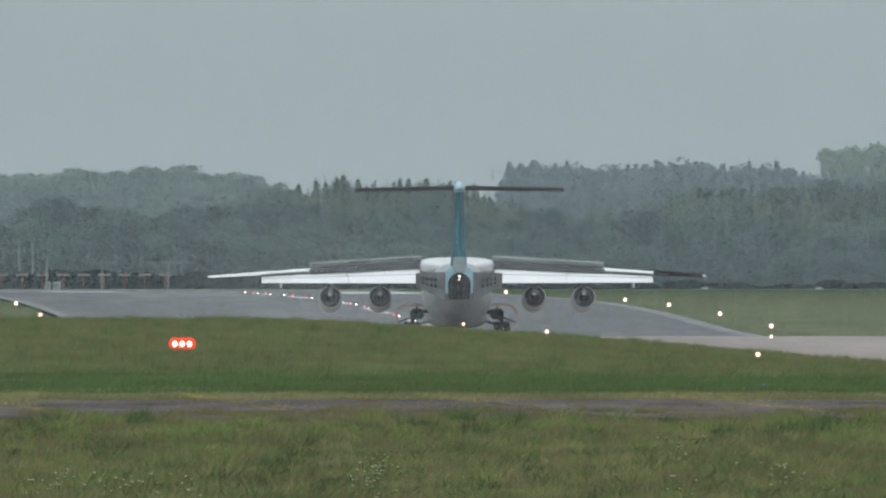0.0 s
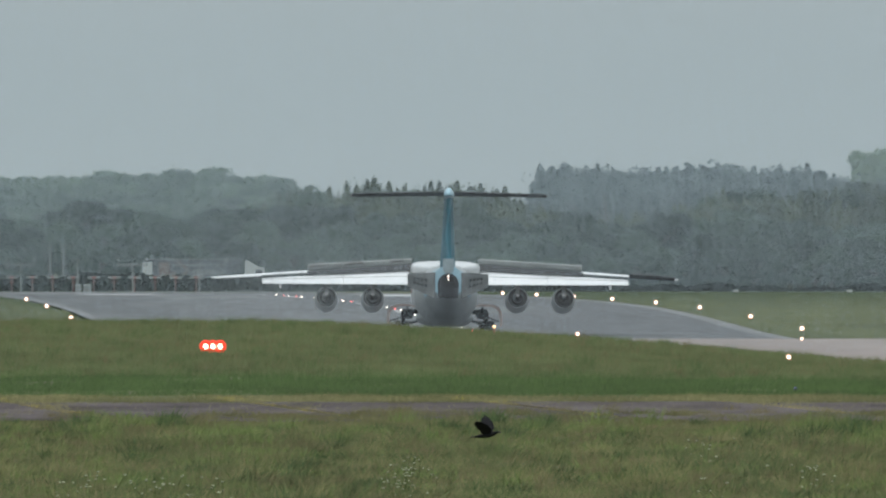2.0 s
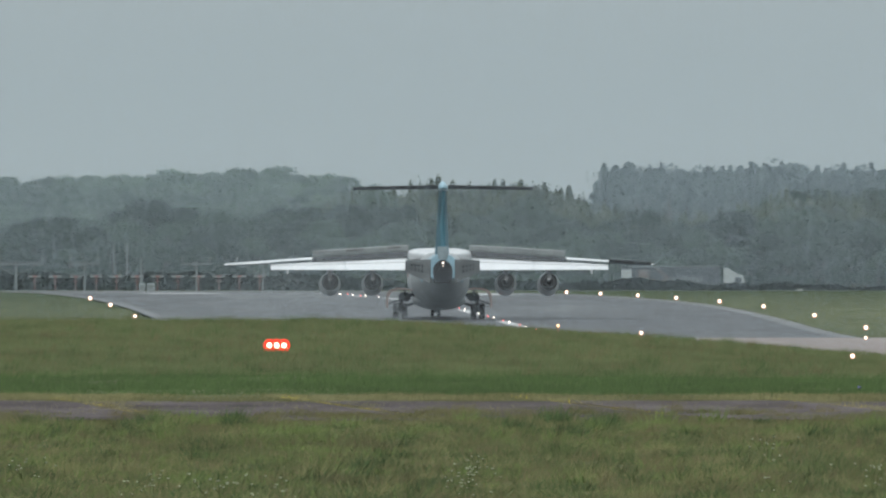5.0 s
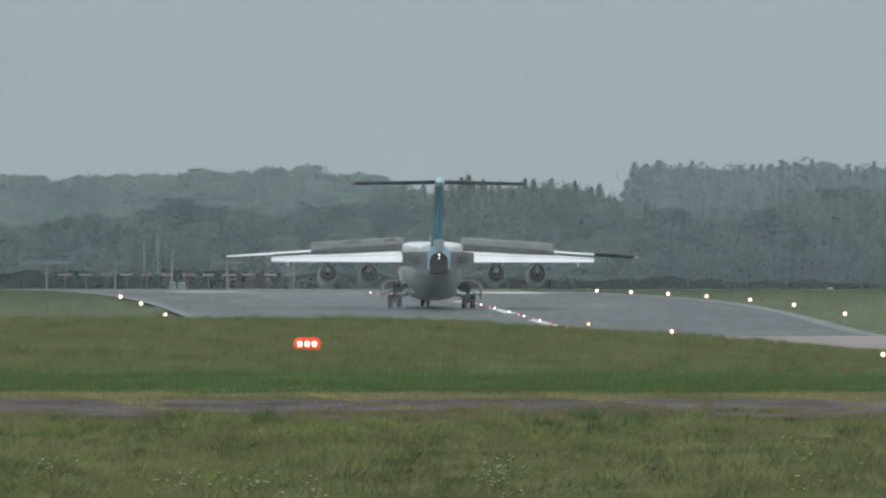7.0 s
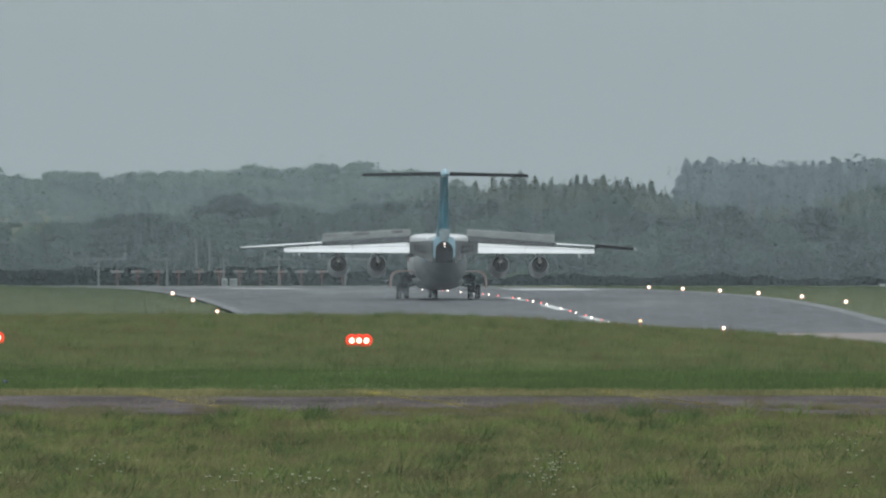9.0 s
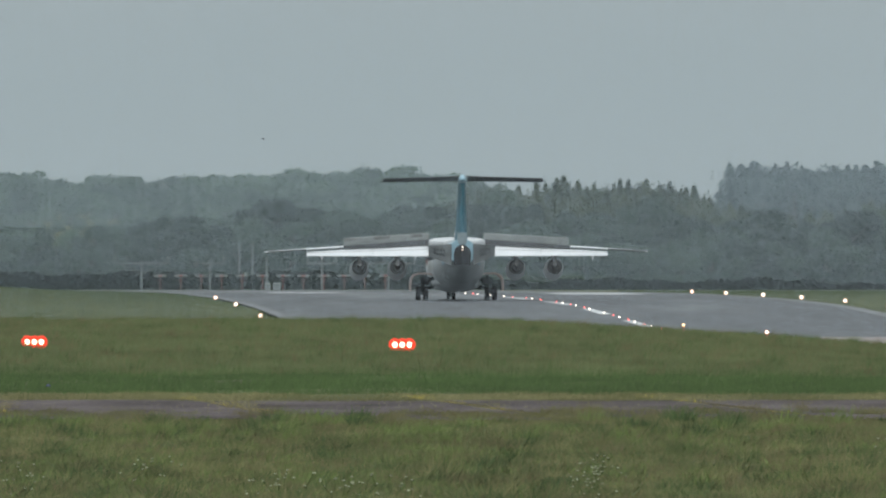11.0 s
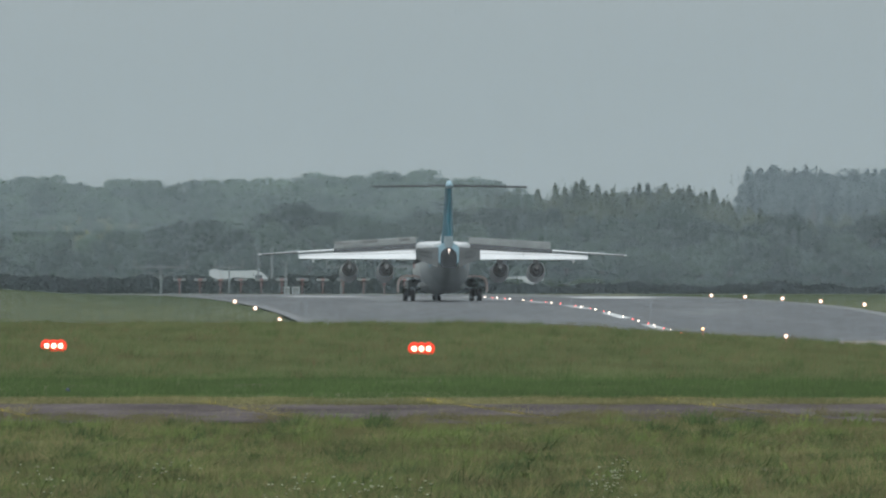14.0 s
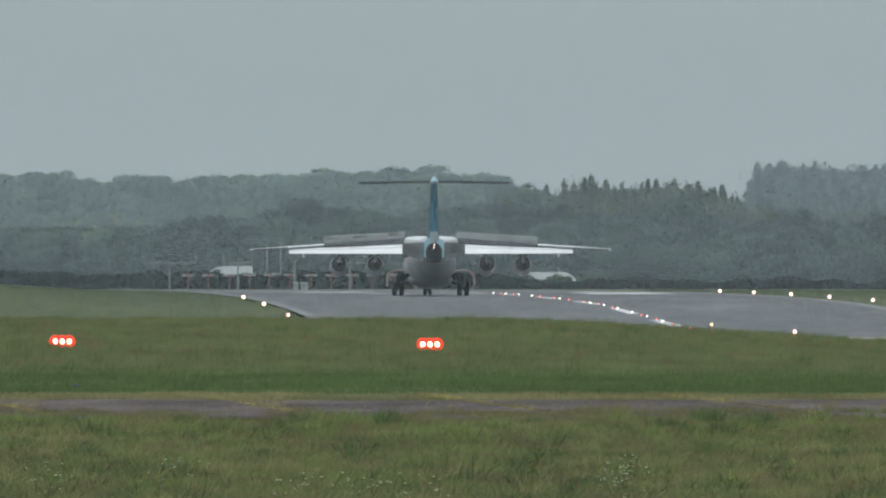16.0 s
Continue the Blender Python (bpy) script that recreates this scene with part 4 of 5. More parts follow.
def build_far_end():
    d = 1870.0
    at = lambda u, dist: (u - 784) * dist / F
    el = thing("localiser_aerial", "red and white aerial on a red post behind the runway end", "aerial", None, "row of localiser aerials")
    bm = bmesh.new()
    tube(bm, [(0, 0, -0.1), (0, 0, 1.55)], 0.055, 8)
    # Red dulled and white greyed: haze put into the aerials' colours.
    faded = material("haze_dulled_red_paint", (0.2, 0.085, 0.07), 0.6, vary=0.2, scale=2, fine=6)
    part("post", bm, faded, el, "red post with haze put into its dull colour")
    for k, mat in enumerate((POLE(), faded, POLE())):
        bm = bmesh.new()
        tube(bm, [(-0.68 + 0.455 * k, 0, 1.62), (-0.23 + 0.455 * k, 0, 1.62)], 0.125, 10)
        part("aerial_section", bm, mat, el)
    bm = bmesh.new()
    tube(bm, [(-0.3, 0, 1.2), (0, 0, 1.0), (0.3, 0, 1.2)], 0.03, 6)
    part("brace", bm, faded, el)
    for k in range(12):
        x = at(333 + 36.2 * k, d)
        m = pose(x, d, land1(x, d))
        if k:
            copy_thing(el, m)
        else:
            el.matrix_world = m
    # tee masts
    def mast(u, half, braces, label):
        dist = 1905.0
        x = at(u, dist)
        t = thing("approach_light_mast", label, "mast", pose(x, dist, land1(x, dist)), "tee masts beyond the runway")
        bm = bmesh.new()
        tube(bm, [(0, 0, -0.2), (0, 0, 3.35)], [0.11, 0.08], 8)
        part("pole", bm, POLE(), t)
        bm = bmesh.new()
        tube(bm, [(-half, 0, 3.05), (half, 0, 3.05)], 0.07, 8)
        part("cross_arm", bm, POLE(), t)
        for s in (-1, 1):
            bm = bmesh.new()
            tube(bm, [(s * half, 0, 2.9), (s * half, 0, 3.65)], 0.055, 8)
            arm = part("lamp_stub", bm, POLE(), t)
            part("lamp_head", ball(bmesh.new(), (s * half, 0, 3.7), (0.1, 0.1, 0.13), 8, 6), WHITEBOX(), arm)
            if braces:
                bm = bmesh.new()
                tube(bm, [(s * half * 0.8, 0, 3.02), (s * 0.05, 0, 1.75)], 0.045, 6)
                part("brace", bm, POLE(), t)

    mast(300, 2.98, True, "pale tee-shaped light mast with braced arms")
    mast(421, 1.55, False, "pale tee-shaped light mast with short arms")
    mast(619, 1.6, False, "pale tee-shaped light mast with short arms")
    mast(737, 2.95, True, "pale tee-shaped light mast with braced arms")
    for u, dist, top in ((472.5, 2060, 433), (496.5, 2060, 431), (521.5, 1895, 456)):
        x = at(u, dist)
        z = land1(x, dist)
        t = thing("slim_pole", "slim pale metal pole beyond the runway end", "pole", pose(x, dist, z), "slim poles")
        h = EYE + (401 - top) * dist / F - z
        bm = bmesh.new()
        tube(bm, [(0, 0, -0.2), (0, 0, h)], [0.13, 0.09], 8)
        part("shaft", bm, POLE(), t)
        part("cap", ball(bmesh.new(), (0, 0, h), 0.11, 8, 6), POLE(), t)
    for u, w in ((523, 0.65), (539, 0.85)):
        x = at(u, 1865)
        t = thing("equipment_cabinet", "small weathered white equipment cabinet behind the runway end", "cabinet", pose(x, 1865, land1(x, 1865)), "cabinets")
        part("body", box(bmesh.new(), -w / 2, w / 2, -0.3, 0.3, 0, 0.8, 0.02), WHITEBOX(), t)
        part("roof", box(bmesh.new(), -w / 2 - 0.05, w / 2 + 0.05, -0.36, 0.36, 0.8, 0.87, 0.02), WHITEBOX(), t)
        part("door", box(bmesh.new(), -w / 2 + 0.06, w / 2 - 0.06, -0.325, -0.3, 0.08, 0.72, 0.008), POLE(), t)
    for u in (1687, 1888):
        x = at(u, 1480)
        t = thing("marker_board", "small white marker board standing in the grass", "board", pose(x, 1480, land1(x, 1480)), "marker boards")
        part("panel", box(bmesh.new(), -0.27, 0.27, -0.03, 0.03, 0.14, 0.34, 0.012), WHITEBOX(), t)
        for s in (-0.18, 0.18):
            bm = bmesh.new()
            tube(bm, [(s, 0.04, -0.1), (s, 0.04, 0.3)], 0.02, 6)
            part("leg", bm, DARK(), t)


# ---- road traffic behind the hedge ----
TRAFFIC = []


def road_wheel(parent, x, y, r, w):
    bm = bmesh.new()
    prof = [(-w / 2, r * 0.6), (-w / 2, r * 0.93), (-w * 0.35, r), (w * 0.35, r), (w / 2, r * 0.93), (w / 2, r * 0.6)]
    loft(bm, [[(pr * math.cos(2 * math.pi * k / 18), px, pr * math.sin(2 * math.pi * k / 18)) for k in range(18)] for px, pr in prof])
    t = part("wheel", bm, BLACK(), parent, "", pose(x, y, r))
    bm = bmesh.new()
    loft(bm, [[(pr * math.cos(2 * math.pi * k / 12), px, pr * math.sin(2 * math.pi * k / 12)) for k in range(12)] for px, pr in ((-w * 0.52, 0.15 * r), (-w * 0.51, 0.55 * r), (w * 0.51, 0.55 * r), (w * 0.52, 0.15 * r))])
    part("rim", bm, STEEL(), t)


def slab(name, pts, y0, y1, mat, parent, label="", bevel=0.0):
    """A body extruded across y from a side outline in x and z."""
    bm = bmesh.new()
    loft(bm, [[(x, y, z) for x, z in pts] for y in (y0, y1)])
    if bevel:
        bmesh.ops.bevel(bm, geom=bm.edges[:], offset=bevel, segments=2, affect="EDGES")
    return part(name, bm, mat, parent, label)


def build_truck():
    curtain = material("dark_navy_curtain", (0.03, 0.035, 0.045), 0.6, vary=0.2, scale=0.8, fine=6, tint=(0.045, 0.045, 0.055))
    beige = material("brown_printed_curtain", (0.12, 0.09, 0.08), 0.6, vary=0.2, scale=1.2, fine=5, tint=(0.15, 0.12, 0.11))
    t = thing("articulated_lorry", "articulated lorry with white cab and dark curtain-sided trailer on the road", "lorry")
    # origin at the rear, driving towards +x
    tr = slab("trailer_body", [(0.05, 1.2), (12.6, 1.2), (12.6, 3.95), (0.05, 3.95)], -1.25, 1.25, curtain, t, "dark navy curtain-sided trailer")
    part("rear_door", box(bmesh.new(), 0.0, 1.3, -1.27, 1.27, 1.15, 3.65, 0.03), WHITEBOX(), tr, "white panel at the trailer's tail")
    part("roof_rail", box(bmesh.new(), 0.9, 12.6, -1.29, 1.29, 3.93, 4.05, 0.02), POLE(), tr, "pale roof rail")
    part("printed_panel", box(bmesh.new(), 2.1, 3.5, -1.275, -1.25, 1.5, 3.6), beige, tr, "brownish printed panel")
    part("printed_panel", box(bmesh.new(), 3.7, 4.3, -1.275, -1.25, 1.4, 2.4), beige, tr, "brownish printed panel")
    for a, b in (((4.2, 3.8), (5.6, 2.6)), ((5.6, 2.6), (4.6, 1.5))):
        bm = bmesh.new()
        plate(bm, [(a[0], -1.265, a[1]), (a[0] + 0.45, -1.265, a[1]), (b[0] + 0.45, -1.265, b[1]), (b[0], -1.265, b[1])], 0.02)
        part("chevron", bm, beige, tr, "pale printed chevron", soft=False)
    letters = mesh_of("unreadable_bar", box(bmesh.new(), -0.14, 0.14, -0.012, 0.012, -0.35, 0.35), POLE())
    for k in range(8):
        part("unreadable_bar", letters, None, tr, "", pose(6.6 + 0.52 * k, -1.265, 2.3 + 0.08 * (k % 2)), soft=False)
    part("chassis", box(bmesh.new(), 0.5, 14.5, -0.5, 0.5, 0.75, 1.15, 0.03), DARK(), t)
    cab = slab("cab", [(13.1, 0.6), (15.75, 0.55), (15.85, 1.6), (15.6, 2.9), (14.9, 3.05), (13.6, 3.8), (13.1, 3.85)], -1.2, 1.2, WHITEBOX(), t, "white tractor cab with roof deflector", 0.08)
    part("side_window", box(bmesh.new(), 14.5, 15.35, -1.23, -1.2, 1.9, 2.6, 0.01), DARK(), cab)
    slab("windscreen", [(15.86, 1.75), (15.9, 1.75), (15.68, 2.75), (15.64, 2.75)], -1.05, 1.05, DARK(), cab)
    for x in (1.8, 3.1, 4.4, 13.9, 15.1):
        for y in (-1.0, 1.0):
            road_wheel(t, x, y, 0.5, 0.32)
    d = 2174.0
    rows = [(tt, pose((514 + 245 * (tt - 1.5) - 784) * d / F, d, land1((514 + 245 * (tt - 1.5) - 784) * d / F, d))) for tt in range(17)]
    TRAFFIC.append((t, rows))


def build_van(sign, u0, t0, speed, d, k=1.0, long=False):
    t = thing("panel_van", "long white high-roofed van with rounded nose passing behind the hedge" if long else "white panel van with rounded nose passing behind the hedge", "van", None, "vans on the road")
    # origin at the nose, driving towards +x; the longer one has a raised box over its tail
    tail = ((-3.4, 2.58), (-6.7, 2.62), (-7.1, 2.78), (-8.0, 2.8), (-8.2, 2.6)) if long else ((-6.2, 2.74), (-6.4, 2.6))
    body = slab("body", [(x, z * k) for x, z in ((tail[-1][0], 0.4), (-0.15, 0.4), (0.0, 0.75), (-0.1, 1.15), (-0.6, 1.6), (-1.3, 2.3), (-1.9, 2.58), (-2.6, 2.7)) + tail], -0.97, 0.97, material("clean_white_van_paint", (0.5, 0.52, 0.53), 0.35, vary=0.12, scale=1, fine=6), t, "white rounded van body", 0.09)
    slab("windscreen", [(-0.62, 1.6 * k), (-0.57, 1.6 * k), (-1.2, 2.22 * k), (-1.26, 2.22 * k)], -0.85, 0.85, DARK(), body)
    for y in (-0.985, 0.985):
        part("side_window", box(bmesh.new(), -2.3, -1.35, y - 0.012, y + 0.012, 1.5, 2.05, 0.005), DARK(), body)
        part("door_seam", box(bmesh.new(), -2.5, -2.46, y - 0.008, y + 0.008, 0.5, 2.3), DARK(), body)
    part("bumper", box(bmesh.new(), -0.25, 0.06, -0.93, 0.93, 0.35, 0.62, 0.03), DARK(), t)
    for y in (-0.7, 0.7):
        part("headlight", box(bmesh.new(), -0.16, 0.0, y - 0.16, y + 0.16, 0.82, 1.05, 0.03), WHITEBOX(), t)
    for x in (-1.0, -6.4 if long else -5.0):
        for y in (-0.85, 0.85):
            road_wheel(t, x, y, 0.34, 0.24)
    rows = []
    for tt in range(17):
        x = (u0 + sign * speed * (tt - t0) - 784) * d / F
        rows.append((tt, pose(x, d, land1(x, d), 0, 0, 0 if sign > 0 else 180)))
    TRAFFIC.append((t, rows))


# ---- birds ----


def build_bird(name, label, size, rows, beat, special=()):
    """A black bird: body with tail and beak, and two wings that beat."""
    t = thing(name, label, "bird")
    k = size
    bm = bmesh.new()
    loft(bm, [ring(y * k, 0, z * k, r * k, r * 0.9 * k, 12) for y, r, z in ((-0.42, 0.008, 0.0), (-0.3, 0.05, 0.0), (-0.12, 0.085, 0), (0.08, 0.1, 0), (0.22, 0.07, 0.02), (0.3, 0.055, 0.04), (0.37, 0.045, 0.045), (0.41, 0.02, 0.04))])
    part("body", bm, CROWBLACK(), t)
    bm = bmesh.new()
    loft(bm, [[(-0.03 * k, -0.25 * k, 0.015 * k), (0.03 * k, -0.25 * k, 0.015 * k), (0.03 * k, -0.25 * k, 0), (-0.03 * k, -0.25 * k, 0)], [(-0.12 * k, -0.55 * k, 0.01 * k), (0.12 * k, -0.55 * k, 0.01 * k), (0.12 * k, -0.55 * k, 0), (-0.12 * k, -0.55 * k, 0)]])
    part("tail", bm, CROWBLACK(), t)
    bm = bmesh.new()
    tube(bm, [(0, 0.39 * k, 0.04 * k), (0, 0.5 * k, 0.025 * k)], [0.025 * k, 0.005 * k], 8)
    part("beak", bm, DARK(), t)
    TRAFFIC.append((t, rows))
    for s in (-1, 1):
        bm = bmesh.new()
        out = [(0, 0.12), (0.25, 0.2), (0.5, 0.14), (0.8, -0.02), (0.97, -0.2), (0.84, -0.24), (0.78, -0.3), (0.66, -0.28), (0.6, -0.33), (0.48, -0.28), (0.42, -0.3), (0.3, -0.24), (0.0, -0.18)]
        loft(bm, [[(s * x * k * 0.8, y * k * 0.9, (0.05 * math.sin(x * 3) + h) * k) for x, y in out] for h in (0.0, 0.018)])
        w = part("wing", bm, CROWBLACK(), t, "", pose(s * 0.06 * k, 0.02, 0.03 * k))
        ang = []
        n = int(16 / beat) * 2
        lo, hi = (special[0][0], special[-1][0]) if special else (99, 99)
        beats = [(min(16.0, i * beat / 2), 50 if i % 2 else -25) for i in range(n + 1)]
        beats = [p for p in beats if p[0] < lo - 0.1] + list(special) + [p for p in beats if p[0] > hi + 0.1 or (not special and p[0] >= lo - 0.1)]
        for t1, up in beats:
            ang.append((t1, pose(s * 0.06 * k, 0.02, 0.03 * k, 0, -s * up, 0)))
        TRAFFIC.append((w, ang))
    return t


def build_birds():
    # seconds, bearing, height of sight, distance, pitch, bank, heading
    path = [(0.0, -1400, 752, 196, 0, 20, -70), (1.0, -50, 745, 198, 0, 20, -60), (1.3, 437, 740, 199, 0, 20, -70), (1.4, 530, 752, 200, 0, 50, -46), (1.5, 634, 760, 201, 0, 22, -68), (1.6, 728, 765, 202, 5, 50, -36), (1.8, 968, 773, 203, 0, 46, -38),
            (2.0, 1246, 767, 204, 8, 8, -104), (2.2, 1516, 767, 205, 2, 6, -118), (2.4, 1801, 763, 206, 0, 10, -104), (3.0, 2640, 740, 212, 0, 10, -70), (8.0, 6000, 500, 320, 0, 0, -50), (16.0, 9000, -1500, 900, 0, 0, -40)]
    rows = [(t, pose((u - 784) * d / F, d, EYE - (v - 401) * d / F, rx, ry, rz)) for t, u, v, d, rx, ry, rz in path]
    build_bird("crow", "black crow flying low over the rough grass", 0.38, rows, 0.2, ((1.3, 50), (1.4, -12), (1.5, 52), (1.6, -14), (1.7, 55), (1.8, 2), (1.9, 8), (2.0, 42), (2.1, 4), (2.2, 50), (2.3, 4), (2.4, 24)))
    d = 700.0
    path = [(0, -900, 420), (6.3, 470, 344), (7, 547, 329), (8.8, 678, 294), (9.2, 705, 270), (10.4, 600, 245), (12.5, 241, 244), (14, -150, 230), (16, -700, 200)]
    rows = [(t, pose((u - 784) * d / F, d, EYE - (v - 401) * d / F, 0, 0, -70 if t < 9.1 else 75)) for t, u, v in path]
    build_bird("small_bird", "small dark bird far off above the trees", 0.17, rows, 0.5)


# ---- grass, weeds and flowers ----


def blades(name, label, n, area, height, width, lean, mat, seed, keep=None, clumps=0, category="grass"):
    """Single blades of grass as real geometry over a stretch of the field; area gives x over y at both sides, and y from and to."""
    rng = np.random.RandomState(seed)
    a0, a1, y0, y1 = area
    y = y0 + (y1 - y0) * rng.uniform(0, 1, n)
    x = y * rng.uniform(a0, a1, n)
    tall = 1.0
    if clumps:
        cy = y0 + (y1 - y0) * rng.uniform(0, 1, clumps)
        cx = cy * rng.uniform(a0, a1, clumps)
        ch = rng.uniform(0.55, 1.5, clumps)
        k = rng.randint(0, clumps, n)
        x, y = cx[k] + rng.normal(0, 0.13, n), cy[k] + rng.normal(0, 0.13, n)
        tall = ch[k]
    cl = 0.5 + 0.5 * np.sin(x * 1.7 + 2.3 * np.sin(y * 0.11)) * np.sin(y * 0.19 + 1.3 * np.sin(x * 0.9))
    cl = tall * (0.7 + 0.5 * cl) - 0.7
    if keep is not None:
        ok = keep(x, y, rng)
        x, y, cl = x[ok], y[ok], cl[ok]
        n = len(x)
    z = land(x, y) - 0.02
    h = height * rng.uniform(0.55, 1.25, n) * (0.7 + cl)
    w = width * rng.uniform(0.7, 1.3, n)
    ang = rng.uniform(-1.4, 1.4, n)
    ax, ay = np.cos(ang) * w / 2, np.sin(ang) * w / 2
    lx = lean * h * (rng.normal(0.25, 0.8, n))
    ly = lean * h * rng.normal(0, 0.8, n)
    base = np.stack([x, y, z], 1)
    side = np.stack([ax, ay, np.zeros(n)], 1)
    tip = base + np.stack([lx, ly, h * 0.96], 1)
    v = np.stack([base - 1.3 * side, base + 1.3 * side, tip], 1).reshape(-1, 3)
    loops = np.arange(n * 3)
    me = bpy.data.meshes.new(name)
    me.vertices.add(len(v))
    me.vertices.foreach_set("co", v.astype(np.float32).reshape(-1))
    me.loops.add(len(loops))
    me.loops.foreach_set("vertex_index", loops.astype(np.int32))
    me.polygons.add(n)
    me.polygons.foreach_set("loop_start", (np.arange(n) * 3).astype(np.int32))
    me.update(calc_edges=True)
    me.materials.append(mat)
    nr = np.stack([side[:, 1] * 0, side[:, 0] * 0 - 0.45, np.ones(n) * 0.85], 1) + rng.normal(0, 0.25, (n, 3))
    nr /= np.linalg.norm(nr, axis=1)[:, None]
    me.normals_split_custom_set_from_vertices(np.repeat(nr, 3, 0).tolist())
    tagged(new(name, me), label, category, kind="stuff")


def grass_mat(name, base, tint, island=0.17):
    base, tint = [k * v for k, v in zip((1.03, 1.01, 0.87), base)], [k * v for k, v in zip((1.03, 1.01, 0.87), tint)]
    return material(name, base, 0.65, vary=0.16, scale=0.35, fine=6, tint=tint, island=island, spec=0.25, thin=0.3, stretch=(1, 0.25, 1))


def joint_near(x, y):
    """How far right of the nearest slab joint, in metres."""
    return (x - joint_x(0, y) + 0.3) % 4.55 - 0.3


def track_gap(x, y, rng):
    """Dry grass rooted in the slab joints, thickest at the far verge."""
    k = joint_near(x, y)
    wide = 0.12 + 2.3 * np.clip((y - 300) / 32, 0, 1) ** 1.5
    tongue = (k > -0.25) & (k < wide * (0.7 + 0.5 * rng.rand(len(x))))
    stray = rng.rand(len(x)) < 0.05
    return tongue | stray | ((y > 321) & (np.sin(x * 0.8) + rng.normal(0, 0.4, len(x)) > 0.2))


def build_grass():
    green = grass_mat("green_grass_blades", (0.095, 0.12, 0.05), (0.125, 0.148, 0.065))
    olive = grass_mat("olive_meadow_blades", (0.115, 0.122, 0.055), (0.155, 0.148, 0.075))
    straw = grass_mat("straw_brown_stems", (0.2, 0.165, 0.1), (0.25, 0.21, 0.13))
    pale = grass_mat("pale_dry_grass", (0.22, 0.21, 0.115), (0.28, 0.255, 0.145))
    lush = grass_mat("lush_green_blades", (0.06, 0.105, 0.036), (0.08, 0.128, 0.047))
    field = grass_mat("field_green_blades", (0.108, 0.135, 0.066), (0.132, 0.158, 0.08), 0.12)
    weed = grass_mat("dark_weed_leaves", (0.065, 0.105, 0.04), (0.08, 0.125, 0.05))
    # Duller green: haze over the farther grass is put into the colour.
    dull = grass_mat("haze_dulled_grass", (0.074, 0.103, 0.066), (0.084, 0.115, 0.074), 0.1)
    A = (-0.0275, 0.042)
    blades("meadow_grass", "rough olive meadow grass in the foreground", 140000, (*A, 188, 277), 0.122, 0.007, 1.08, olive, 1)
    blades("green_grass", "green blades among the rough foreground grass", 100000, (*A, 188, 277), 0.109, 0.009, 0.94, green, 2)
    blades("straw_stems", "thin straw-brown seed stems over the meadow", 22000, (*A, 188, 279), 0.163, 0.005, 0.68, straw, 3)
    patch = lambda x, y, rng: np.sin(x * 2.1 + 1) * np.sin(y * 0.33) + rng.normal(0, 0.2, len(x)) > 0.62
    blades("weed_leaves", "clumps of darker broad weeds in the meadow", 26000, (*A, 192, 276), 0.136, 0.016, 1.08, weed, 4, patch)
    brown = grass_mat("faded_sorrel_stems", (0.125, 0.112, 0.06), (0.16, 0.138, 0.08))
    bright = grass_mat("fresh_green_leaves", (0.12, 0.17, 0.055), (0.15, 0.2, 0.07))
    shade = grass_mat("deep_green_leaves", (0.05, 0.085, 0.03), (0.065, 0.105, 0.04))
    blades("grass_tussocks", "tall green tussocks in the rough grass", 26000, (*A, 190, 276), 0.177, 0.008, 0.81, green, 14, None, 420)
    blades("sorrel_clumps", "rusty brown sorrel and dead stems in clumps", 24000, (*A, 190, 276), 0.204, 0.007, 0.61, brown, 15, None, 460)
    blades("fresh_clumps", "fresh light green leafy clumps", 15000, (*A, 190, 276), 0.17, 0.014, 0.94, bright, 16, None, 330)
    blades("deep_green_clumps", "dark green broad-leaved clumps", 15000, (*A, 190, 276), 0.177, 0.018, 1.08, shade, 17, None, 300)
    blades("broad_leaves", "broad green dock and plantain leaves low in the meadow", 26000, (*A, 189, 276), 0.1, 0.035, 1.7, green, 32, None, 1500)
    blades("dark_broad_leaves", "dark broad leaves low in the meadow", 12000, (*A, 189, 276), 0.1, 0.04, 1.7, shade, 33, None, 800)
    blades("bright_broad_leaves", "light green broad leaves low in the meadow", 9000, (*A, 189, 276), 0.12, 0.035, 1.6, bright, 34, None, 700)
    tan = grass_mat("yellowed_leaf_tips", (0.19, 0.19, 0.085), (0.25, 0.235, 0.12))
    blades("yellowed_leaves", "yellowed leaves and seed tips scattered in the meadow", 12000, (*A, 189, 277), 0.136, 0.009, 1.08, tan, 31, None, 1600)
    blades("field_tussocks", "darker tussocks over the airfield grass", 26000, (*A, 372, 598), 0.24, 0.016, 0.5, weed, 18, None, 700)
    blades("field_brown", "faded brownish stems over the airfield grass", 16000, (*A, 372, 598), 0.26, 0.012, 0.5, brown, 19, None, 500)
    blades("track_weeds", "dry pale grass breaking through the old track", 70000, (*A, 288, 333), 0.1, 0.009, 0.6, pale, 5, track_gap)
    blades("track_verge", "olive grass along the edge of the track", 50000, (*A, 273, 300), 0.12, 0.01, 0.6, olive, 6, lambda x, y, rng: y < 294 + 5 * np.sin(x * 0.7) + 3 * np.sin(x * 2.3) + rng.normal(0, 1.5, len(x)))
    blades("far_verge", "short faded grass on the track's far verge", 40000, (*A, 317, 334), 0.08, 0.012, 0.6, olive, 22)
    blades("verge_clumps", "olive and brown clumps creeping over the track", 22000, (*A, 279, 301), 0.136, 0.008, 0.81, olive, 20, None, 170)
    blades("verge_dead_stems", "faded dead stems along the track", 9000, (*A, 280, 306), 0.18, 0.006, 0.5, brown, 21, None, 120)
